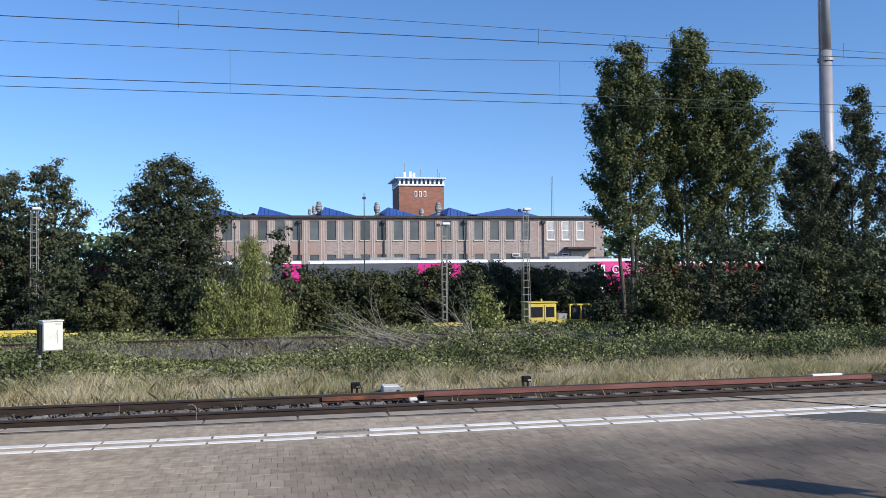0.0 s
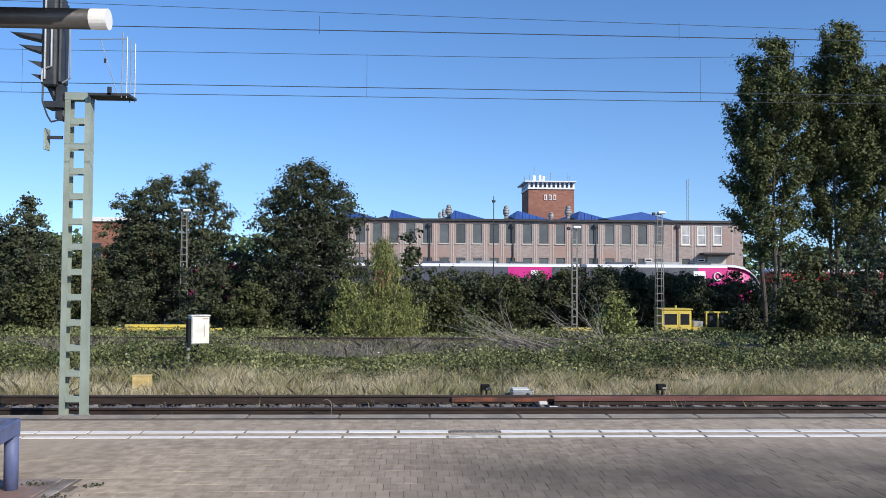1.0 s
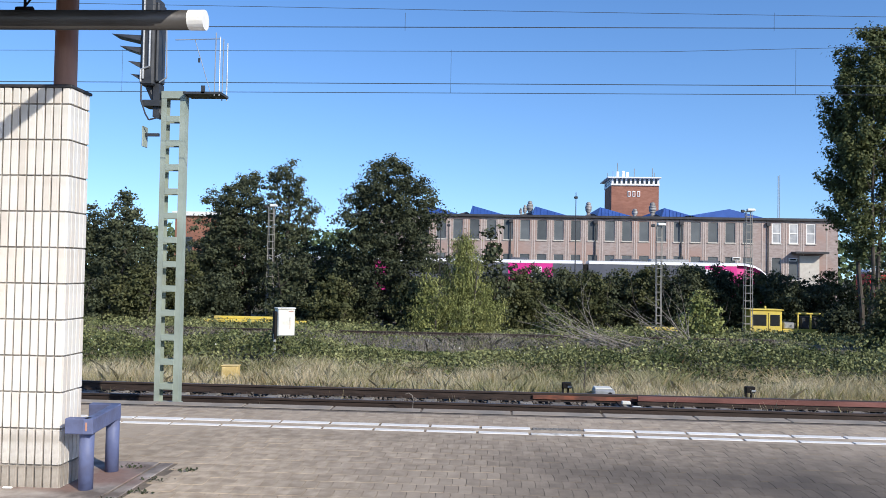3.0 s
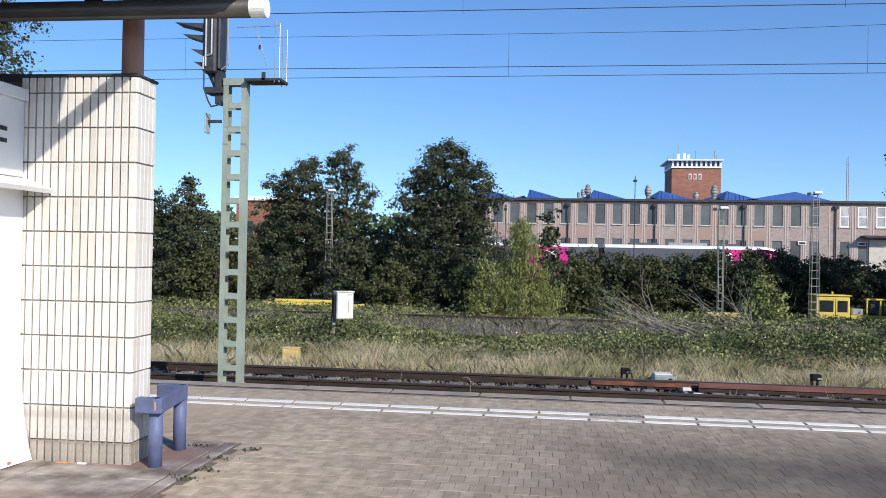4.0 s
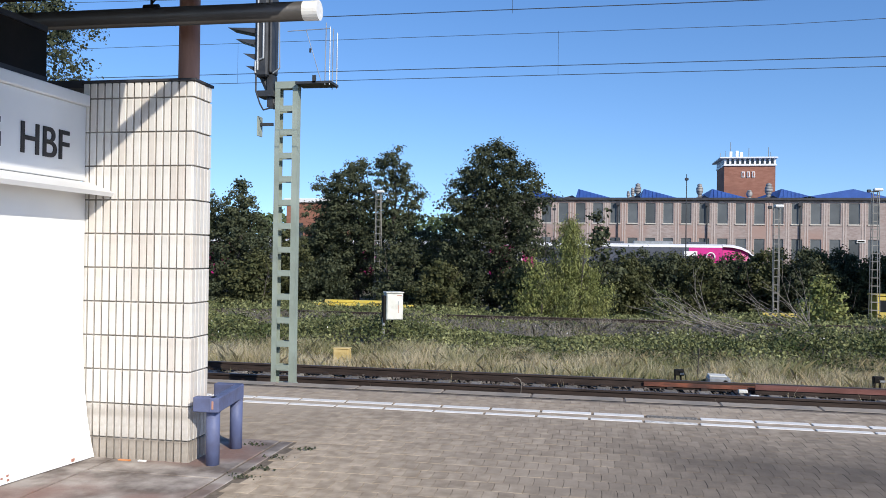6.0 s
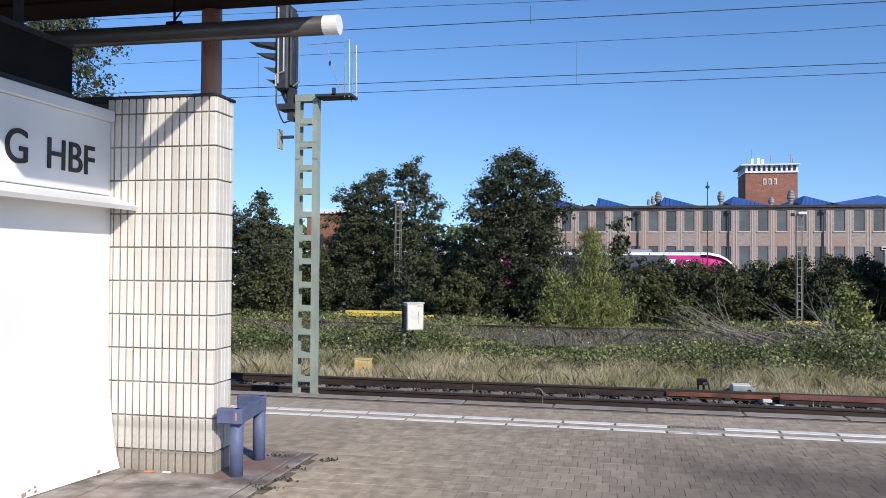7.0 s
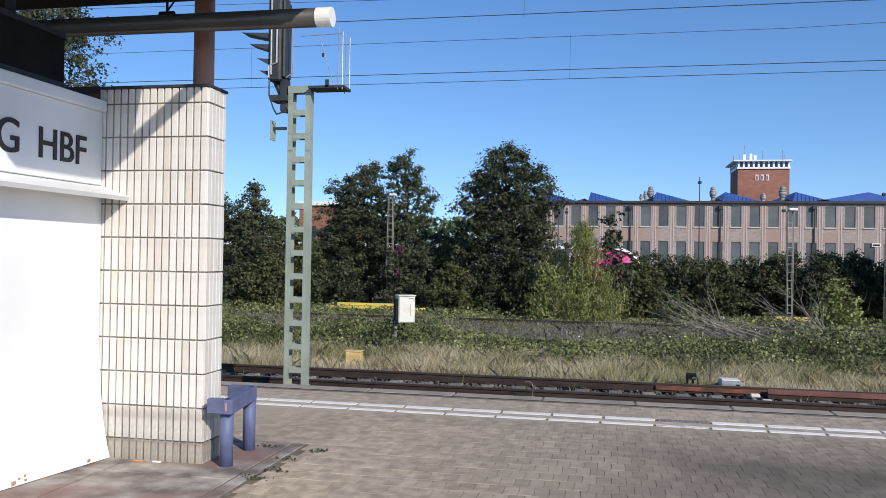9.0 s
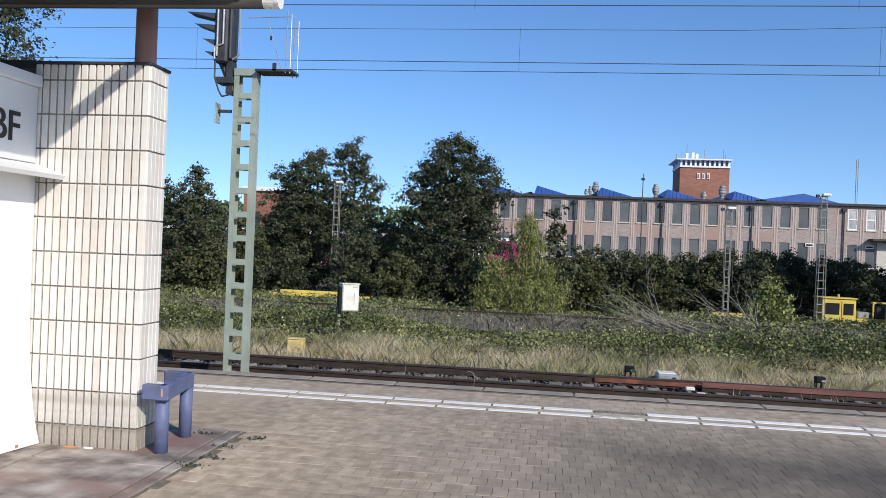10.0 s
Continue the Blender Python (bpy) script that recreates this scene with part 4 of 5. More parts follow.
        part("lens", bx(0.02, 0.11, -0.075, -0.06, 0.24, 0.28), M_GALV, q)
    w = thing("bare_sapling", "thin dark sapling beside the point machine", "sapling", (2.02, 16.9, -1.0))
    rs = random.Random(5)
    part("stem", cy((0, 0, 0), (0.04, 0, 0.75), 0.016, 0.008, n=6), M_BARK, w)
    for k in range(9):
        z0 = rs.uniform(0.2, 0.7)
        part("twig", cy((0.03, 0, z0), (0.03 + rs.uniform(-0.28, 0.28), rs.uniform(-0.15, 0.15), z0 + rs.uniform(0.1, 0.3)), 0.006, 0.003, n=4), M_BARK, w)
    t = thing("rail_marker", "white painted rail marker bar on the sleepers", "marker", (12.0, 15.75, -0.78))
    part("bar", bx(-0.35, 0.4, -0.05, 0.05, 0, 0.05, bev=0.01), M_CAP, t)
    h = thing("dry_hooked_stalk", "dry stalk bent over like a hook beside the rail", "plant", (-1.3, 13.9, -1.0))
    bm = bmesh.new()
    pts = [(0, 0, 0), (0.02, 0, 0.33), (0, 0, 0.4), (-0.06, 0, 0.44), (-0.12, 0, 0.42)]
    for a, b in zip(pts, pts[1:]):
        cyl(bm, a, b, 0.007, n=5)
    part("stem", bm, M_DEADWOOD, h)


def dead_branches():
    d = thing("dead_branch_pile", "grey bare dead branches lying over the thicket", "branches", (4.2, 25.2, -1.0))
    rnd = random.Random(21)
    for k in range(30):
        x0 = rnd.uniform(-1.2, 2.6)
        L = rnd.uniform(1.2, 2.9)
        ang = rnd.uniform(2.3, 2.95) if rnd.random() < 0.75 else rnd.uniform(1.7, 2.3)
        p = Vector((x0, rnd.uniform(-0.8, 0.8), rnd.uniform(0.1, 0.6)))
        bm = bmesh.new()
        r = rnd.uniform(0.011, 0.023)
        for s in range(4):
            q = p + Vector((math.cos(ang), rnd.uniform(-0.3, 0.3), math.sin(ang) * 0.75)) * L / 4
            cyl(bm, p, q, r * (1 - s * 0.2), r * (1 - (s + 1) * 0.2), 5)
            if s > 0:
                tw = Vector((math.cos(ang + rnd.uniform(-0.7, 0.7)), rnd.uniform(-0.4, 0.4), math.sin(ang + rnd.uniform(-0.7, 0.7)))) * L * 0.28
                cyl(bm, p, p + tw, r * 0.45, r * 0.15, 4)
            p = q
            ang += rnd.uniform(-0.15, 0.2)
        part("branch", bm, M_DEADWOOD, d)


def lattice_lamp(label, x, y, z, h, w=0.42, head=True, thin=False):
    m = thing("yard_lamp", label, "lamp post", (x, y, z), "yard lamps")
    top = 0.14 if not thin else 0.05
    if thin:
        part("pole", cy((0, 0, 0), (0, 0, h), 0.055, 0.03, n=8), M_SIGDARK, m)
        part("lamp_head", bx(-0.14, 0.14, -0.1, 0.1, h - 0.5, h - 0.3, bev=0.04), M_SIGDARK, m)
    else:
        for sx in (-1, 1):
            for sy in (-1, 1):
                part("leg", cy((sx * w / 2, sy * w / 2, 0), (sx * top, sy * top, h), 0.022, n=5), M_LATTICE, m)
        k, zz = 0, 0.3
        while zz < h - 0.2:
            f = zz / h
            u = w / 2 * (1 - f) + top * f
            for sy in (-1, 1):
                part("rung", bx(-u, u, sy * u - 0.012, sy * u + 0.012, zz - 0.016, zz + 0.016), M_LATTICE, m)
            zz += 0.42
            k += 1
    if head:
        part("bracket", bx(-0.25, 0.16, -0.03, 0.03, h, h + 0.06), M_LATTICE, m)
        part("lamp_head", bx(-0.1, 0.34, -0.14, 0.14, h + 0.05, h + 0.2, bev=0.04), M_CAP, m, "pale lamp head")
        part("lamp_head", bx(-0.42, -0.22, -0.06, 0.06, h - 0.02, h + 0.14, bev=0.03), M_SIGDARK, m)


def build_lamps():
    lattice_lamp("grey steel lattice yard lamp beside the trees", -13.15, 48, -1.75, 6.95, 0.36)
    lattice_lamp("grey steel lattice yard lamp in front of the hedge", 9.05, 44, -1.75, 5.9, 0.25)
    lattice_lamp("grey steel lattice yard lamp beside the yellow machine", 14.18, 45.4, -1.75, 6.85, 0.42)
    lattice_lamp("slim grey yard lamp pole before the factory", 6.65, 64, -1.7, 9.6, head=False, thin=True)
    lattice_lamp("slim grey yard lamp pole before the factory", -4.05, 66, -1.7, 7.6, head=False, thin=True)
    lattice_lamp("slim grey yard lamp pole before the factory", -3.4, 66, -1.7, 7.4, head=False, thin=True)


def build_machine():
    m = thing("track_machine", "small yellow track maintenance machine with a cab and engine frame", "track machine", (14.45, 46.6, -1.93))
    cab = part("cab", bx(0.0, 1.75, -0.7, 0.7, 0.42, 1.62, bev=0.05), M_YELLOW, m)
    part("cab_roof", bx(-0.06, 1.82, -0.76, 0.76, 1.62, 1.7, bev=0.03), M_YELLOW, m)
    part("beacon", cy((1.05, 0, 1.7), (1.05, 0, 1.86), 0.06, n=8), M_YELLOW, m)
    for a, b in ((0.14, 0.9), (1.1, 1.62)):
        part("cab_window", bx(a, b, -0.715, -0.69, 0.78, 1.4, bev=0.01), M_GLASSDARK, cab, "dark cab window")
    part("door_gap", bx(1.0, 1.02, -0.71, -0.69, 0.45, 1.5), M_DARK, cab)
    part("chassis", bx(-0.2, 4.2, -0.65, 0.65, 0.2, 0.42, bev=0.03), M_SIGDARK, m)
    part("deck", bx(1.78, 4.1, -0.7, 0.7, 0.42, 0.62, bev=0.03), M_YELLOW, m)
    part("white_plate", bx(1.25, 1.7, -0.73, -0.7, 0.0, 0.34), M_CAP, m)
    part("engine", bx(1.9, 2.5, -0.5, 0.5, 0.62, 0.98, bev=0.05), M_GALV, m)
    for a in (2.62, 3.3, 3.95):
        part("frame_post", bx(a, a + 0.07, -0.6, -0.5, 0.62, 1.5), M_YELLOW, m)
    part("frame_beam", bx(2.6, 3.9, -0.62, -0.3, 1.44, 1.54, bev=0.03), M_YELLOW, m)
    part("dark_tank", bx(2.85, 3.9, -0.4, 0.4, 0.62, 1.3, bev=0.08), M_SIGDARK, m)
    for x in (0.5, 3.6):
        for y in (-0.75, 0.75):
            part("wheel", cy((x, y - 0.06, 0.2), (x, y + 0.06, 0.2), 0.22, n=14), M_DARK, m)
    y = thing("stacked_yellow_beams", "yellow painted steel beams stacked low on the yard ground", "steel beams", (-12.6, 42, -1.6))
    for k, (a, b, z, dy) in enumerate(((-2.6, 1.2, 0.3, 0), (-1.9, 2.4, 0.46, 0.2), (0.6, 3.1, 0.3, -0.2))):
        part("beam", bx(a, b, dy - 0.12, dy + 0.12, z, z + 0.15, bev=0.02), M_YELLOW, y)
    for a in (-2.2, -0.5, 1.4, 2.6):
        part("bearer", bx(a, a + 0.15, -0.5, 0.5, -0.05, 0.3), M_SLEEPER, y)
    y2 = thing("yellow_trailer", "low yellow trailer half hidden by dead branches", "trailer", (7.6, 40, -1.65))
    part("bed", bx(0, 1.5, -0.4, 0.4, 0.52, 0.68, bev=0.02), M_YELLOW, y2)
    for x in (0.2, 1.2):
        part("wheel", cy((x, -0.42, 0.27), (x, -0.3, 0.27), 0.27, n=12), M_DARK, y2)
        part("wheel", cy((x, 0.3, 0.27), (x, 0.42, 0.27), 0.27, n=12), M_DARK, y2)


# ---- train ----
def build_train():
    tr = thing("passenger_train", "grey regional train with magenta panels and a white roof", "train", (0, 75, -1.4))
    cars = ((-16.2, 0.3), (-33.4, -16.7), (-53.4, -33.9))
    for i, (a, b) in enumerate(cars):
        nose, tail = i == 0, i == 2
        prof = [(-1.36, 0.5), (1.36, 0.5), (1.45, 1.3), (1.45, 2.5), (1.26, 3.88), (-1.26, 3.88), (-1.45, 2.5), (-1.45, 1.3)]
        body = part("car_body", extrude_x(prof, a + (3.4 if tail else 0), b - (3.4 if nose else 0)), M_TRAINGREY, tr, "slate grey car body")
        roof = extrude_x([(-1.3, 3.84), (1.3, 3.84), (1.22, 4.0), (0.8, 4.13), (-0.8, 4.13), (-1.22, 4.0)], a + (3.4 if tail else 0.06), b - (3.4 if nose else 0.06))
        part("car_roof", roof, M_TRAINROOF, tr, "white roof")
        for u, w, hh, m in ((2.2, 2.6, 0.2, M_TRAINGREY), (5.6, 3.4, 0.26, M_GALV), (10.2, 1.6, 0.2, M_TRAINGREY)):
            part("roof_unit", bx(a + u, a + u + w, -0.75, 0.75, 4.1, 4.12 + hh, bev=0.06), m, tr)
        for u in (a + 3.6, b - 6.2):
            part("bogie", bx(u, u + 2.8, -1.1, 1.1, 0.05, 0.55, bev=0.05), M_DARK, tr)
        for x in np.arange(a + 3.9, b - 5.0, 1.75):
            part("window", bx(x, x + 1.45, -1.475, -1.38, 1.85, 2.85, bev=0.02), M_GLASSDARK, body, "dark window pane")
        if nose or tail:
            # long rounded cab end; the white roof band runs down over it
            sgn = 1 if nose else -1
            e = b if nose else a
            line = ((0.0, 4.12, 1.3), (0.8, 4.08, 1.28), (1.6, 3.9, 1.24), (2.2, 3.6, 1.18), (2.7, 3.15, 1.1), (3.1, 2.5, 1.0), (3.4, 1.5, 0.9))
            for nm, lab, drop, grow_, m in (("cab_side", "magenta cab side", 0.0, 0.0, M_MAGENTA), ("cab_end", "slate grey cab end", 0.0, 0.0, M_TRAINGREY), ("roof_band", "white roof band over the cab", 0.24, 0.03, M_TRAINROOF)):
                bm = bmesh.new()
                rings = []
                for f, zt, w in (line[:6] if drop else line[:4] if nm == "cab_side" else line[3:]):
                    x = e - sgn * 3.4 + sgn * (f + grow_)
                    zt += grow_
                    if drop:
                        sec = ((-w - 0.02, zt - drop), (w + 0.02, zt - drop), (w * 0.94, zt - 0.14), (w * 0.62, zt), (-w * 0.62, zt), (-w * 0.94, zt - 0.14))
                    else:
                        sec = ((-w * 0.95, 0.5), (w * 0.95, 0.5), (w * 1.1, 0.5 + (zt - 0.5) * 0.6), (w * 0.62, zt), (-w * 0.62, zt), (-w * 1.1, 0.5 + (zt - 0.5) * 0.6))
                    rings.append([bm.verts.new((x, yy, zz)) for yy, zz in sec])
                for p, q in zip(rings, rings[1:]):
                    for k in range(6):
                        bm.faces.new((p[k], p[(k + 1) % 6], q[(k + 1) % 6], q[k]))
                bm.faces.new(rings[-1]), bm.faces.new(rings[0][::-1])
                bmesh.ops.recalc_face_normals(bm, faces=bm.faces)
                part(nm, bm, m, tr, lab)
            part("cab_window", bx(e - sgn * 1.5 - 0.4, e - sgn * 1.5 + 0.4, -1.36, -1.2, 2.0, 2.7, bev=0.03), M_GLASSDARK, tr)
    # magenta panels and white door frames, from the nose backwards
    skin = [(-1.44, 0.7), (-1.42, 0.7), (-1.43, 2.5), (-1.26, 3.82), (-1.29, 3.83), (-1.48, 2.52), (-1.47, 0.7)]
    frame_skin = [(-1.44, 0.7), (-1.42, 0.7), (-1.43, 2.5), (-1.3, 3.5), (-1.35, 3.51), (-1.48, 2.52), (-1.47, 0.7)]
    for x0, x1, m, n in ((-5.9, -3.12, M_MAGENTA, "magenta_panel"), (-6.3, -5.2, M_CAP, "door"), (-23.4, -19.4, M_MAGENTA, "magenta_panel"), (-21.3, -20.4, M_CAP, "door"),
                         (-35.6, -34.0, M_MAGENTA, "magenta_panel"), (-49.9, -47.6, M_MAGENTA, "magenta_panel"), (-47.5, -46.4, M_CAP, "door")):
        lap = 0.012 if n == "door" else 0.0
        part(n, extrude_x([(u - lap, v) for u, v in (frame_skin if n == "door" else skin)], x0, x1), m, tr)
        if n == "door":
            for k in (0.1, 0.55):
                part("door_window", bx(x0 + (x1 - x0) * k, x0 + (x1 - x0) * (k + 0.34), -1.52, -1.4, 1.7, 3.1, bev=0.01), M_GLASSDARK, tr)
    bm = bmesh.new()
    for k in range(20):
        a0, a1 = 2 * math.pi * k / 20, 2 * math.pi * (k + 1) / 20
        box(bm, -4.1 + 0.34 * math.cos(a0) - 0.05, -4.1 + 0.34 * math.cos(a0) + 0.05, -1.53, -1.44, 3.06 + 0.34 * math.sin(a0) - 0.05, 3.06 + 0.34 * math.sin(a0) + 0.05)
    part("class_mark", bm, M_CAP, tr, "white ring of the class mark")
    text("class_figure", "1", 0.42, Matrix.Translation((-4.2, -1.5, 2.92)) @ Matrix.Rotation(math.pi / 2, 4, "X"), M_CAP, tr)
    for x in (-16.45, -33.65):
        part("gangway", bx(x - 0.24, x + 0.24, -1.2, 1.2, 0.7, 3.8), M_DARK, tr)
    r = thing("red_rail_car", "red parked rail car behind the trees", "rail car", (43.5, 80, -1.4))
    part("body", bx(-8, 8, -1.4, 1.4, 0.6, 3.4, bev=0.15), M_TRAINRED, r)
    part("roof", bx(-7.9, 7.9, -1.2, 1.2, 3.4, 3.8, bev=0.2), M_TRAINROOF, r)
    for x in np.arange(-7, 6.5, 1.8):
        part("window", bx(x, x + 1.3, -1.43, -1.39, 1.8, 2.7), M_GLASSDARK, r)
    part("bogie", bx(-6, -3, -1, 1, 0, 0.6), M_DARK, r)
    part("bogie", bx(3, 6, -1, 1, 0, 0.6), M_DARK, r)
    return tr


# ---- factory ----
def build_factory():
    f = thing("factory_hall", "long pinkish brick factory hall with blind windows and blue gables", "factory", (0, 0, 0))
    y0, y1 = 95.0, 125.0
    xl, xr = -13.0, 39.5
    px = [2.33 + 9.78 * k for k in range(-1, 4)]
    wins = []
    for k in range(-8, 16):
        c = 3.99 + k * 1.955
        if c - 0.5 > xl + 0.5 and c + 0.5 < px[-1]:
            wins.append((c - 0.57, c + 0.57, False))
    for k in range(3):
        wins.append((32.1 + 1.92 * k, 33.17 + 1.92 * k, True))
    bands = [(-1.7, 1.2), (3.72, 5.35), (7.68, 7.95)]
    wall = bmesh.new()
    for a, b in bands:
        box(wall, xl, xr, y0, y0 + 0.4, a, b)
    edges = [xl] + [e for w in wins for e in w[:2]] + [xr]
    for za, zb in ((1.2, 3.72), (5.35, 7.68)):
        for i in range(0, len(edges), 2):
            box(wall, edges[i], edges[i + 1], y0, y0 + 0.4, za, zb)
    box(wall, xl, xl + 0.4, y0 + 0.4, y1, -1.7, 7.95)
    box(wall, xr - 0.4, xr, y0 + 0.4, y1, -1.7, 7.95)
    box(wall, xl, xr, y1, y1 + 0.4, -1.7, 7.95)
    w = part("wall", wall, M_FACADE, f, "pinkish beige brick wall")
    for a, b, white in wins:
        fr = M_FRAMEW if white else M_SILL
        for za, zb in ((5.35, 7.68), (1.2, 3.72)):
            win = part("window", bx(a + 0.03, b - 0.03, y0 + 0.09, y0 + 0.26, za + 0.03, zb - 0.03), M_PANE if not (white and za > 5) else M_PALEPANE, f, "grey blind window pane" if not white else "pale curtained window pane")
            t = 0.13 if white and za > 5 else 0.04
            bm = bmesh.new()
            for q in ((a, a + t, za, zb), (b - t, b, za, zb), (a + t, b - t, za, za + t), (a + t, b - t, zb - t, zb)) + (((a + t, b - t, za + 1.1, za + 1.24),) if white and za > 5 else ()):
                box(bm, q[0], q[1], y0 + 0.05, y0 + 0.3, q[2], q[3])
            part("window_frame", bm, fr, win)
            part("window_sill", bx(a - 0.05, b + 0.05, y0 - 0.1, y0 + 0.2, za - 0.1, za + 0.003), M_SILL, win)
    # pilaster ribs between the windows
    rib = None
    for i in range(0, len(edges), 2):
        a, b = edges[i], edges[i + 1]
        n = 1 if b - a > 1.3 else 2
        for k in range(n if b - a < 3 else 0):
            xx = a + (b - a) * (k + 1) / (n + 1)
            if rib is None:
                rib = part("pilaster_rib", bx(-0.06, 0.06, -0.03, 0.0, 1.2, 7.7), M_RIB, f)
                rib.location = (xx, y0, 0)
            else:
                share(rib, "pilaster_rib", f, (xx, y0, 0))
    for xx in px:
        part("downpipe", cy((xx, y0 - 0.14, -1.6), (xx, y0 - 0.14, 7.5), 0.07, n=8), M_FASCIA, f)
        part("hopper_head", bx(xx - 0.22, xx + 0.22, y0 - 0.3, y0 - 0.02, 7.35, 7.72), M_FASCIA, f)
    part("roof", bx(xl - 0.3, xr + 0.3, y0 - 0.35, y1 + 0.5, 7.96, 8.25, bev=0.03), M_FASCIA, f, "flat roof with a dark fascia")
    # saw-tooth gables in blue sheet
    for k, ax in enumerate((-14.5, -7.6, -2.2, 5.3, 12.9, 20.4)):
        bm = bmesh.new()
        prof = [(ax - 0.35, 8.25), (ax, 9.42), (ax + 4.3, 8.25)]
        a = [bm.verts.new((x, 97.0, z)) for x, z in prof]
        b = [bm.verts.new((x, 124.0, z)) for x, z in prof]
        bm.faces.new(a), bm.faces.new(b[::-1])
        for i in range(3):
            bm.faces.new((a[i], a[(i + 1) % 3], b[(i + 1) % 3], b[i]))
        bmesh.ops.recalc_face_normals(bm, faces=bm.faces)
        g = part("sawtooth_gable", bm, M_BLUEROOF, f, "blue sheet metal roof gable")
        for j in range(9):
            xx = ax + 0.2 + j * 0.42
            zz = 9.42 - (xx - ax) / 4.3 * 1.17
            part("sheet_seam", bx(xx - 0.025, xx + 0.025, 96.95, 97.0, 8.25, zz - 0.04), M_BLUEROOF, g)
        bm = bmesh.new()
        prof = [(ax - 2.6, 8.25), (ax - 0.7, 8.75), (ax + 0.1, 8.25)]
        bm2 = [bm.verts.new((x, 98.0, z)) for x, z in prof]
        b = [bm.verts.new((x, 123.0, z)) for x, z in prof]
        bm.faces.new(bm2), bm.faces.new(b[::-1])
        for i in range(3):
            bm.faces.new((bm2[i], bm2[(i + 1) % 3], b[(i + 1) % 3], b[i]))
        bmesh.ops.recalc_face_normals(bm, faces=bm.faces)
        part("grey_ridge", bm, M_GREYROOF, f, "grey felt roof ridge")
    bm = bmesh.new()
    prof = [(22.6, 8.25), (22.6, 8.45), (27.9, 9.4), (32.3, 8.3), (32.3, 8.25)]
    a = [bm.verts.new((x, 97.0, z)) for x, z in prof]
    b = [bm.verts.new((x, 124.0, z)) for x, z in prof]
    bm.faces.new(a), bm.faces.new(b[::-1])
    for i in range(5):
        bm.faces.new((a[i], a[(i + 1) % 5], b[(i + 1) % 5], b[i]))
    bmesh.ops.recalc_face_normals(bm, faces=bm.faces)
    part("sawtooth_gable", bm, M_BLUEROOF, f, "wide blue sheet metal roof gable")
    for x, h, r in ((4.1, 1.5, 0.22), (4.7, 2.0, 0.36), (3.6, 1.1, 0.18), (11.7, 1.95, 0.36), (17.2, 1.2, 0.32), (19.3, 2.0, 0.4)):
        v = bmesh.new()
        for z0, z1, ra, rb in ((0.0, 0.34, 0.62, 0.62), (0.34, 0.46, 0.62, 1.0), (0.46, 0.66, 1.0, 1.12), (0.66, 0.8, 1.12, 0.95), (0.8, 0.93, 0.72, 0.82), (0.93, 1.0, 0.82, 0.3)):
            cyl(v, (x, 98.5, 8.2 + h * z0), (x, 98.5, 8.2 + h * z1), r * ra, r * rb, 12)
        part("roof_vent", v, M_VENT, f, "galvanised roof ventilator", True)
    part("antenna", cy((34.5, 100, 8.2), (34.5, 100, 13.7), 0.045, n=6), M_LATTICE, f)
    part("antenna", cy((34.9, 100.6, 8.2), (34.9, 100.6, 13.9), 0.03, n=6), M_LATTICE, f)
    part("door_canopy", bx(34.3, 38.0, y0 - 1.4, y0, 4.2, 4.45, bev=0.03), M_FASCIA, f)
    part("wall_panel", bx(35.2, 37.4, y0 - 0.1, y0 - 0.02, -1.5, 4.0), M_SILL, f)
    for x, white in ((-0.4, True), (27.7, False), (34.0, True)):
        part("vent_grille", bx(x, x + 0.9, y0 - 0.06, y0 + 0.05, 3.35, 3.72, bev=0.02), M_FRAMEW, f)
        part("vent_slot", bx(x + 0.1, x + 0.8, y0 - 0.08, y0 - 0.05, 3.45, 3.62), M_DARK, f)

    t = thing("brick_tower", "square red brick tower with a white cornice and antennas", "tower")
    part("shaft", bx(18.35, 25.5, 125.6, 133, -1.7, 15.2), M_TOWER, t)
    part("parapet_wall", bx(18.55, 25.3, 125.8, 132.8, 15.2, 16.2), M_GLASSDARK, t)
    part("lower_cornice", bx(18.25, 25.6, 125.4, 133.2, 15.1, 15.35), M_FRAMEW, t)
    for k in range(11):
        x = 18.35 + k * 0.69
        part("colonnette", bx(x, x + 0.28, 125.5, 125.8, 15.35, 16.15), M_FRAMEW, t)
    for k in range(9):
        yy = 126 + k * 0.8
        part("colonnette", bx(18.25, 18.55, yy, yy + 0.28, 15.35, 16.15), M_FRAMEW, t)
    part("cornice_slab", bx(17.65, 25.75, 125.0, 133.6, 16.15, 16.36, bev=0.04), M_FRAMEW, t, "pale flat cornice slab")
    for k in range(3):
        x = 20.8 + k * 0.72
        part("small_window", bx(x, x + 0.42, 125.5, 125.62, 13.4, 14.25), M_FRAMEW, t)
        part("small_pane", bx(x + 0.1, x + 0.32, 125.46, 125.52, 13.52, 14.12), M_TOWER, t)
    for x, h, r in ((18.1, 0.9, 0.05), (19.6, 2.5, 0.05), (22.2, 1.6, 0.05), (25.0, 1.7, 0.05), (25.3, 1.0, 0.04), (18.9, 1.2, 0.04)):
        part("antenna", cy((x, 128, 16.4), (x, 128, 16.4 + h), r, n=6), M_LATTICE, t)
    for x, h in ((19.4, 1.0), (20.3, 1.1), (20.9, 0.9)):
        part("antenna_panel", bx(x, x + 0.4, 127.8, 128.1, 16.5, 16.5 + h, bev=0.03), M_CAP, t)

    b = thing("brick_house", "far red brick house with a flat pale roof edge", "house", (0, 0, 0))
    part("wall", bx(-36.4, -31.2, 92, 102, -1.7, 7.4), M_TOWER, b)
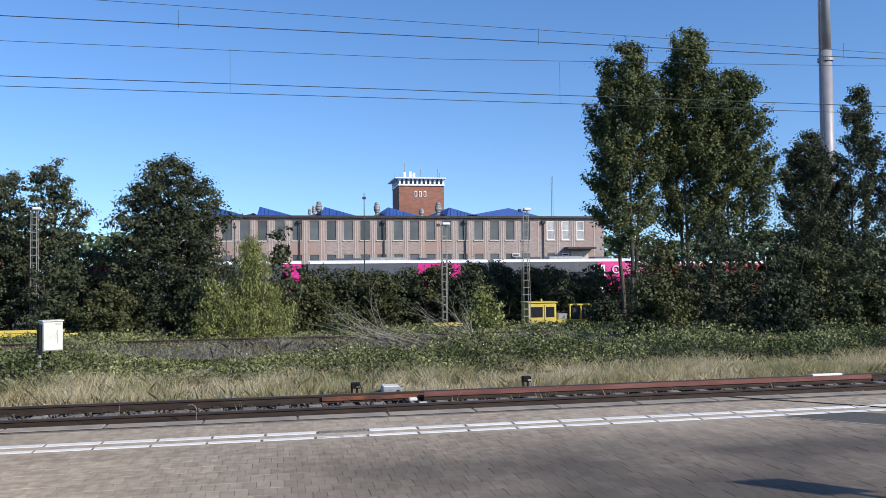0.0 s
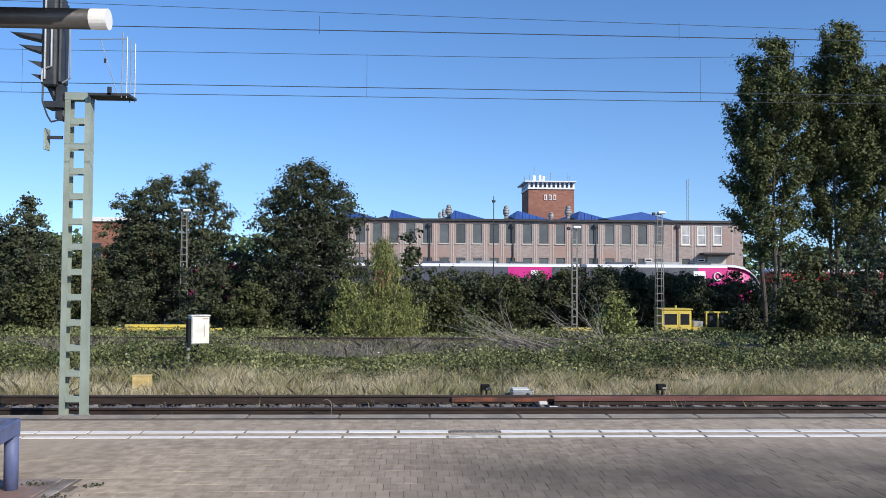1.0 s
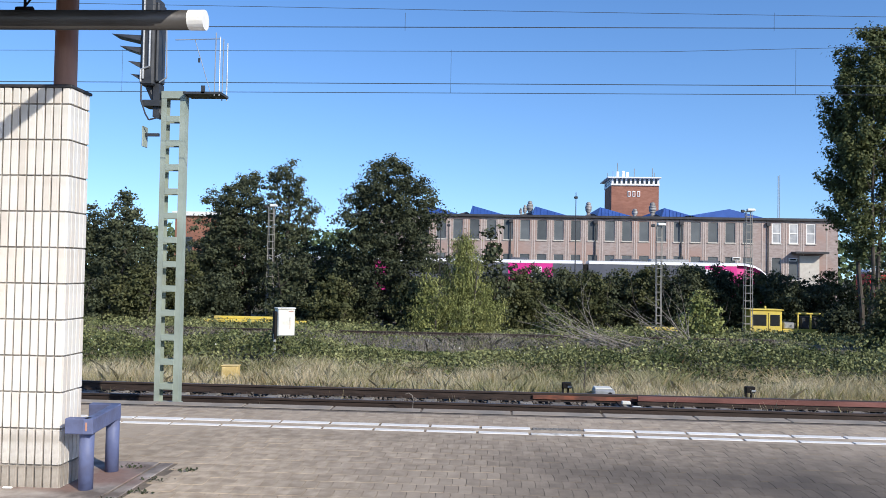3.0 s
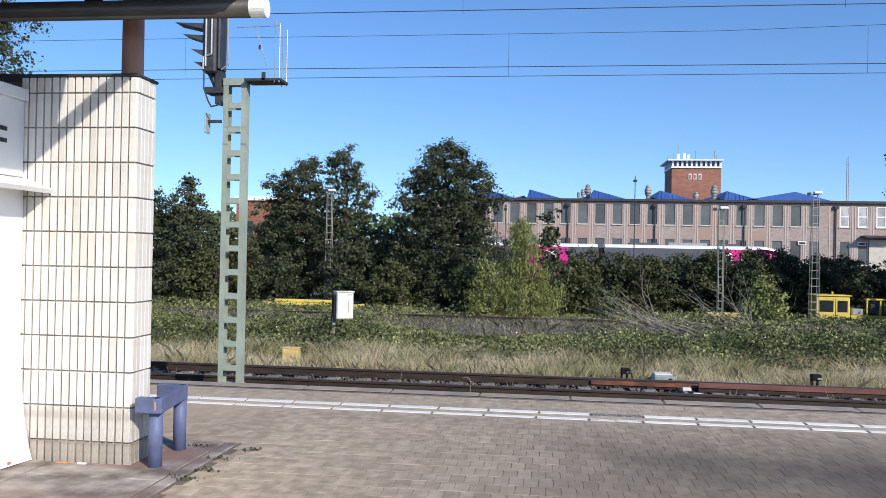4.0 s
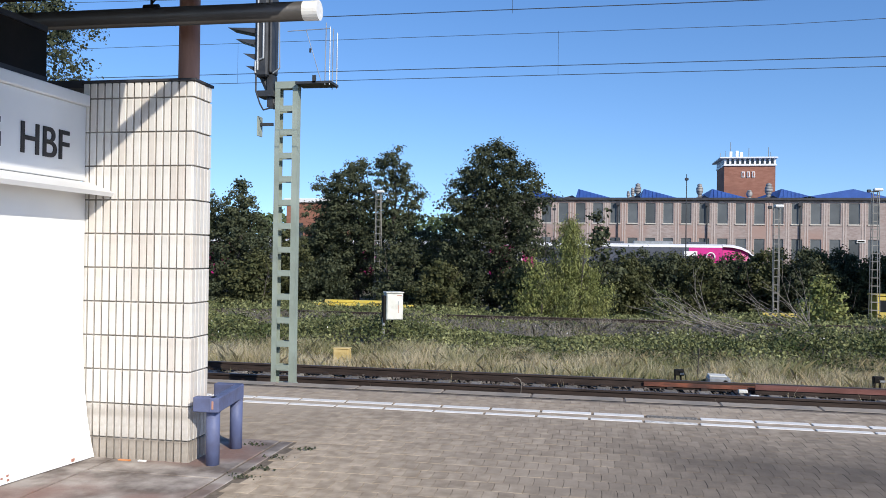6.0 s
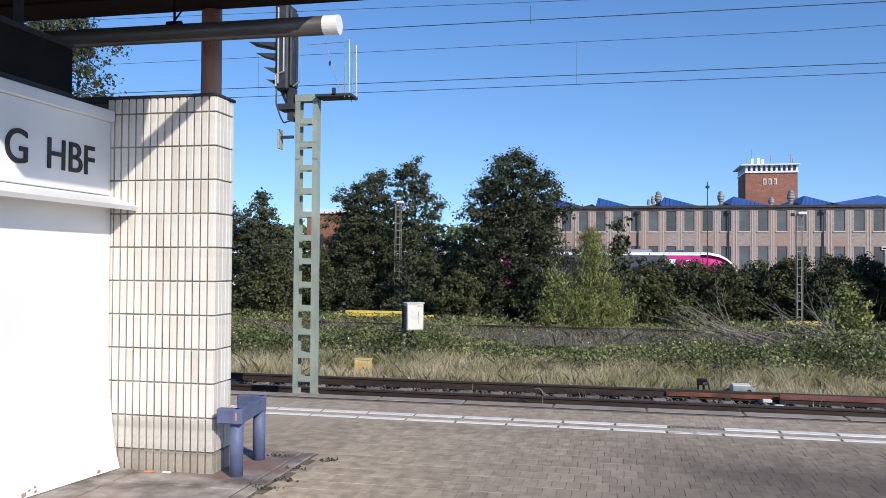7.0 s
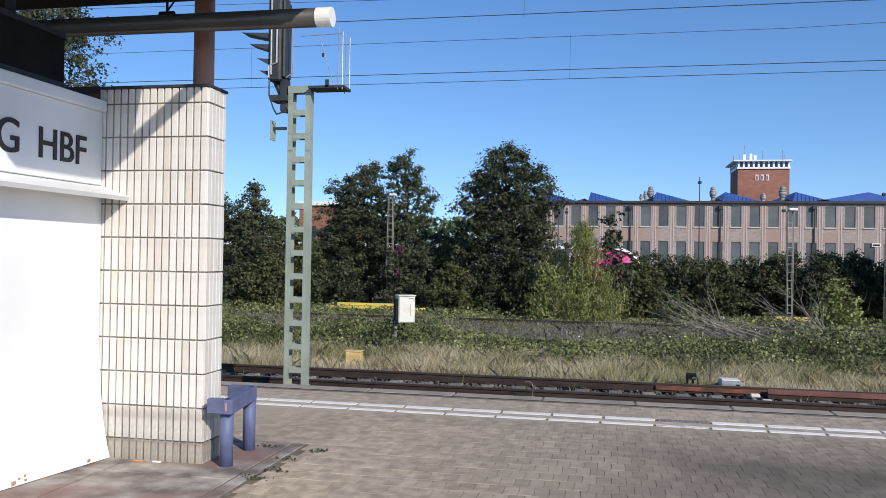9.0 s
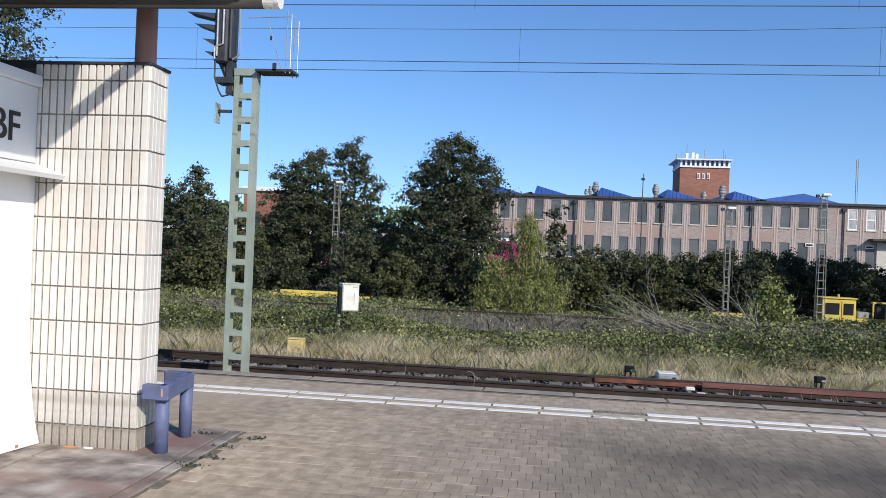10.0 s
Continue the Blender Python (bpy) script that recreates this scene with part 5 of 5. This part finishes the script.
    part("roof", bx(-36.7, -30.9, 91.7, 102.3, 7.4, 7.9, bev=0.05), M_FRAMEW, b)
    for x in (-35.5, -33.2):
        part("window", bx(x, x + 1.2, 91.92, 92.05, 3, 5), M_GLASSDARK, b)

    c = thing("steel_chimney", "tall slim grey steel chimney with a ladder", "chimney", (59.9, 80, -1.7))
    part("shaft", cy((0, 0, 0), (0, 0, 27.5), 0.8, 0.68, n=24), M_CHIM, c, smooth=True)
    part("shaft_upper", cy((0, 0, 27.5), (0, 0, 44), 0.64, 0.48, n=24), M_CHIM, c, smooth=True)
    part("flange", cy((0, 0, 26.3), (0, 0, 26.7), 0.84, n=24), M_CHIM, c)
    bm = bmesh.new()
    for dx in (-0.2, 0.2):
        cyl(bm, (-0.95, dx - 0.3, 2), (-0.8, dx - 0.3, 43), 0.03, n=4)
    for z in np.arange(3, 43, 0.8):
        cyl(bm, (-0.9, -0.5, z), (-0.9, -0.1, z), 0.03, n=4)
    part("ladder", bm, M_CHIM, c)


# ---- trees ----
def build_trees():
    tree("broadleaf_tree", "large dense dark green broadleaf tree by the yard", -5.75, 46, -1.75, 9.65,
         [(0.04, 2.9), (0.2, 3.4), (0.42, 3.3), (0.66, 3.0), (0.82, 2.45), (0.93, 1.6), (1.0, 0.3)], 1000, 85, 0.5, 0.088, L_OAK, 0.28, limbs=10, core=1500)
    for x, y, h, r in ((-12.7, 50, 9.9, 2.0), (-15.2, 50.5, 9.3, 2.0), (-17.1, 51, 8.5, 1.9)):
        tree("broadleaf_tree", "dark green tree with open ragged crown", x, y, -1.75, h,
             [(0.05, r), (0.35, r * 1.1), (0.65, r), (0.88, r * 0.7), (1.0, 0.3)], 480, 70, 0.42, 0.09, L_MIX, 0.2, limbs=10, group="ragged yard trees")
    for x, y, h, r in ((-20.4, 44, 7.35, 2.2), (-23.0, 45, 6.9, 2.4), (-17.9, 52, 6.0, 1.8)):
        tree("broadleaf_tree", "rounded dark green yard tree in a dense row", x, y, -1.75, h,
             [(0.02, r * 0.8), (0.3, r), (0.65, r * 0.8), (1.0, 0.25)], 360, 70, 0.42, 0.09, L_MIX, 0.14, group="row of yard trees", limbs=6)
    tree("willow_bush", "light green feathery willow bush", -1.3, 39.5, -1.5, 4.75,
         [(0.02, 2.0), (0.28, 1.9), (0.44, 1.25), (0.7, 0.85), (0.9, 0.5), (1.0, 0.15)], 420, 110, 0.4, 0.075, L_WIL, 0.06, stems=3, droop=1.0, category="bush", squash=1.2, limbs=6, core=700, core_size=0.1)
    tree("willow_bush", "light green feathery willow bush", -2.9, 38.5, -1.45, 3.0,
         [(0.02, 0.9), (0.4, 1.0), (1.0, 0.2)], 70, 60, 0.38, 0.075, L_WIL, 0.05, stems=2, droop=1.0, category="bush", squash=1.2, limbs=4, core=200, core_size=0.1)
    tree("shrub_tree", "thin dark shrub tree behind the willow", 0.2, 43.5, -1.7, 5.9,
         [(0.1, 0.9), (0.5, 1.1), (0.8, 0.8), (1.0, 0.2)], 60, 50, 0.45, 0.12, L_MIX, 0.07, category="tree", limbs=8)
    spots = [(1.6, 46, 3.6, 1.5), (3.6, 48, 3.75, 1.7), (-9.5, 47.5, 4.5, 1.5), (18.6, 44.5, 1.9, 0.9), (5.6, 47, 3.5, 1.7), (7.4, 49, 3.55, 1.6), (9.3, 48, 3.75, 1.6), (11.0, 47, 3.8, 1.5), (12.8, 50, 3.75, 1.6),
             (15.0, 53, 3.65, 1.7), (17.3, 51, 3.75, 1.8), (19.2, 50, 3.55, 1.6), (21.3, 52, 3.75, 1.9), (24.0, 52, 3.75, 2.0), (27, 52, 3.95, 2.1), (30, 53, 3.95, 2.1), (-8.3, 43, 3.0, 1.7), (-11.1, 45, 4.6, 1.6), (-4.0, 42.5, 2.9, 1.2), (-15.6, 45, 3.0, 1.6), (-18.6, 42, 3.2, 1.7), (-21.5, 40, 3.0, 1.8), (-17.6, 45, 4.9, 1.6), (-10.6, 50, 5.0, 1.7), (-8.5, 51, 5.0, 1.5), (2.6, 50, 3.85, 1.5), (4.6, 50.5, 3.65, 1.6), (6.5, 51, 3.6, 1.6), (8.4, 51, 3.75, 1.6), (10.2, 50, 3.9, 1.5), (11.9, 49.4, 3.85, 1.4), (14.1, 51.5, 3.95, 1.5), (15.9, 51, 3.9, 1.6), (17.4, 49, 3.6, 1.5), (-27, 60, 5.2, 2.4), (-23, 61, 5.4, 2.3), (-19.5, 60, 5.0, 2.0)]
    for i, (x, y, h, r) in enumerate(spots):
        tree("hedge_bush", "dense green hedge bush beside the railway yard", x, y, ground_z(y) - 0.1, h,
             [(0.02, r), (0.5, r * 1.05), (0.8, r * 0.75), (1.0, 0.25)], 190, 62, 0.38, 0.084, (L_HEDGE, L_MIX, L_HEDGE, L_OAK)[i % 4], 0.05, stems=2, category="bush", group="hedge bushes", limbs=4)
    tree("young_bush", "small bright green young bush over the dead branches", 8.8, 34, -1.3, 2.1,
         [(0.02, 0.8), (0.5, 0.85), (1.0, 0.15)], 60, 60, 0.35, 0.075, L_WIL, 0.03, stems=3, category="bush", limbs=5, core=0)
    tree("young_bush", "dark small bush beside the dead branches", 2.8, 33, -1.3, 1.6,
         [(0.02, 0.9), (0.5, 0.9), (1.0, 0.2)], 40, 60, 0.35, 0.075, L_BRAM, 0.03, stems=3, category="bush", limbs=5, core=0)
    # tall airy pair with bare stems below
    for k, (x, y, h, r, st, br) in enumerate(((20.0, 44, 17.1, 2.3, 3, 50), (24.1, 44.4, 18.2, 2.15, 3, 50), (27.0, 44.8, 15.9, 2.75, 3, 50))):
        limb_tree("tall_tree", "tall slender multi-stemmed green tree with open lower crown", x, y, -1.75, h,
                  [(0.22, r * 0.7), (0.36, r * 0.95), (0.5, r * 1.08), (0.68, r * 1.0), (0.84, r * 0.72), (0.94, r * 0.38), (1.0, 0.12)],
                  st, br, 82, 0.076, L_POP, 0.14, "tall slender trees", 11 + k, 0.3)
    for x, y, h, r in ((35.9, 50, 13.2, 2.3), (40.3, 50.5, 16.8, 2.1), (43.8, 50, 13.8, 2.6), (47.6, 51, 15, 2.9), (38.4, 52.5, 12.4, 2.7)):
        limb_tree("lineside_tree", "dark green lineside tree in a dense stand", x, y, -1.8, h,
                  [(0.08, r * 0.9), (0.35, r), (0.65, r * 0.85), (0.85, r * 0.5), (1.0, 0.1)], 2, 44, 54, 0.08, L_MIX, 0.11, "stand of lineside trees", int(x * 3), 0.1)
    for i, (x, y, h, r) in enumerate(((17.2, 34, 4.4, 1.7), (19.6, 33.5, 5.4, 2.1), (22.0, 33.5, 4.6, 2.0), (24.4, 33, 4.3, 2.0), (26.8, 33, 4.6, 2.0), (29.2, 33, 4.8, 2.1), (15.8, 32, 2.6, 1.3), (31.8, 34, 4.6, 2.2), (20.6, 30, 2.4, 1.6), (24.2, 29.5, 2.4, 1.7), (27.4, 29.5, 2.6, 1.8))):
        tree("lineside_bush", "thick lineside bush with dull green and brown leaves", x, y, ground_z(y) - 0.1, h,
             [(0.02, r), (0.45, r), (0.8, r * 0.7), (1.0, 0.25)], 200, 52, 0.38, 0.08, (L_HEDGE, L_MIX, L_OAK)[i % 3], 0.06, stems=2, category="bush", group="lineside bushes", limbs=5)
    # high tree behind the sign wall
    tree("high_tree", "high grey green tree behind the platform canopy", -20.0, 24.5, -1.0, 12.5,
         [(0.45, 2.2), (0.65, 3.3), (0.85, 2.6), (1.0, 0.4)], 480, 85, 0.52, 0.07, L_MIX, 0.2, limbs=12)
    # far woods closing the view
    n = 44000
    X = RNG.uniform(-330, 330, n)
    Y = RNG.uniform(210, 240, n)
    top = 11.0 + 3.2 * np.array([noise.noise(Vector((x * 0.035, 0.3, 0.5))) for x in X]) + 1.6 * np.array([noise.noise(Vector((x * 0.16, 0.3, 0.5))) for x in X])
    P = np.stack([X, Y, -1.7 + (top + 1.7) * RNG.uniform(0, 1, n) ** 0.7], 1)
    tagged(quads("far_woods", leaf_quads(P, 0.75), L_FAR), "far line of green woods on the skyline", "woods", kind="stuff")


# ---- small pieces of the platform ----
def build_pieces():
    src = None
    for i in range(int((X1 - X0) / 1.025)):
        x = -1.75 - 1.025 * 31 + i * 1.025
        if src is None:
            src = part("edge_stone", bx(0.006, 1.013, 0, 0.235, -0.12, 0.0, bev=0.008), M_EDGE, PLAT)
            src.location = (x, 8.80, 0)
        else:
            share(src, "edge_stone", PLAT, (x, 8.80 + random.uniform(-0.003, 0.003), random.uniform(-0.003, 0.001)))
    # white stripe slabs, two rows
    srcs = {}
    for row, (y, w) in enumerate(((7.925, 0.115), (7.672, 0.09))):
        for i in range(-62, 86):
            x = 0.475 + i * 0.5175 - (0.03 if row else 0)
            worn = i == 0
            key = (row, worn)
            if key not in srcs:
                srcs[key] = part("stripe_slab" if not worn or row else "cement_patch", bx(0.013, 0.504, 0, w, -0.03, 0.0025, bev=0.002), (M_WORN if row else M_RUBBLE) if worn else M_STRIPE, PLAT)
                srcs[key].location = (x, y, 0)
            else:
                share(srcs[key], "stripe_slab", PLAT, (x, y + random.uniform(-0.004, 0.004), 0))
    # interlocking pavers
    L, W = 0.1038, 0.2088
    hexa = [(-0.0525, -0.1005), (-0.0505, -0.1025), (0.047, -0.1025), (0.0485, -0.1005), (0.0545, -0.05), (0.0545, 0.05), (0.0485, 0.1005), (0.047, 0.1025), (-0.0505, 0.1025), (-0.0525, 0.1005), (-0.0465, 0.05), (-0.0465, -0.05)]

    def paver_faces(cx, cy_, z):
        top = [(cx + a, cy_ + b, z) for a, b in hexa]
        low = [(cx + a * 1.02, cy_ + b * 1.03, z - 0.03) for a, b in hexa]
        return top, low

    bm = bmesh.new()
    top = [bm.verts.new((a * 0.985, b * 0.975, 0)) for a, b in hexa]
    mid = [bm.verts.new((a, b, -0.006)) for a, b in hexa]
    bot = [bm.verts.new((a, b, -0.034)) for a, b in hexa]
    bm.faces.new(top)
    for r, s in ((mid, top), (bot, mid)):
        for i in range(12):
            bm.faces.new((r[i], r[(i + 1) % 12], s[(i + 1) % 12], s[i]))
    bmesh.ops.recalc_face_normals(bm, faces=bm.faces)
    first = None
    verts, faces = [], []
    rnd = random.Random(3)
    y, j = 2.66, 0
    ys = list(np.arange(2.45, 7.6, W)) + list(np.arange(8.135, 8.7, W))
    for j, y in enumerate(ys):
        for i in range(int(20 / L)):
            x = -9.0 + 0.1 + i * L + (L / 2 if j % 2 else 0)
            if x > 11 or (x < -2.44 and y < 6.1) or (x < -5.8 and y < 6.2):
                continue
            z = rnd.uniform(-0.002, 0.001)
            if -2.4 < x < 0.1 and 4.7 < y < 7.2:
                if first is None:
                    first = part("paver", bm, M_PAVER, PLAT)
                    first.location = (x, y, z)
                else:
                    share(first, "paver", PLAT, (x, y, z), rnd.uniform(-0.012, 0.012))
            else:
                k = len(verts)
                t, l = paver_faces(x, y, z)
                verts += t + l
                faces.append(tuple(range(k, k + 12)))
                faces += [(k + 12 + q, k + 12 + (q + 1) % 12, k + (q + 1) % 12, k + q) for q in range(12)]
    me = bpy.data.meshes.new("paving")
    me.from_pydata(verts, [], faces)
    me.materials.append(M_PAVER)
    ob = new("paving", me)
    ob.parent = PLAT
    tagged(ob, "grey brown interlocking concrete pavers", kind="stuff")
    part("stripe_gap", bx(-9, 11, 7.765, 7.922, -0.034, -0.001), M_PAVER, PLAT)
    part("stripe_gap", bx(-9, 11, 7.56, 7.668, -0.034, -0.001), M_PAVER, PLAT)
    part("edge_joint", bx(X0, X1, 8.765, 8.797, -0.034, -0.004), M_DARK, PLAT)
    # weeds in the slab joint
    for x, y in ((-2.42, 5.55), (-2.38, 5.2), (-2.3, 5.85), (-2.75, 5.9), (-2.45, 5.0)):
        n = 34
        P = np.stack([RNG.normal(0, 0.055, n), RNG.normal(0, 0.025, n), RNG.uniform(0.0, 0.02, n)], 1)
        w = thing("joint_weed", "small dark weed growing in the slab joint", "weed", (x, y, 0.0), "joint weeds")
        quads("leaves", leaf_quads(P, 0.011), L_OAK, w)


build_ground()
build_platform()
build_repairs()
build_ballast()
build_tracks()
build_pillar()
build_signwall()
build_canopy()
build_bumper()
build_signal()
build_wires()
build_lineside()
dead_branches()
build_lamps()
build_machine()
TRAIN = build_train()
build_factory()
build_trees()
build_pieces()


def motions():
    rows = [(0.0, 35.95), (1.5, 30.55), (2.5, 26.9), (3.0, 25.05), (4.5, 19.35), (5.5, 15.65), (7.5, 8.35), (9.0, 2.8), (10.0, -0.9)]
    walk(TRAIN, [(t, pose(x, 75, -1.4)) for t, x in rows])


motions()
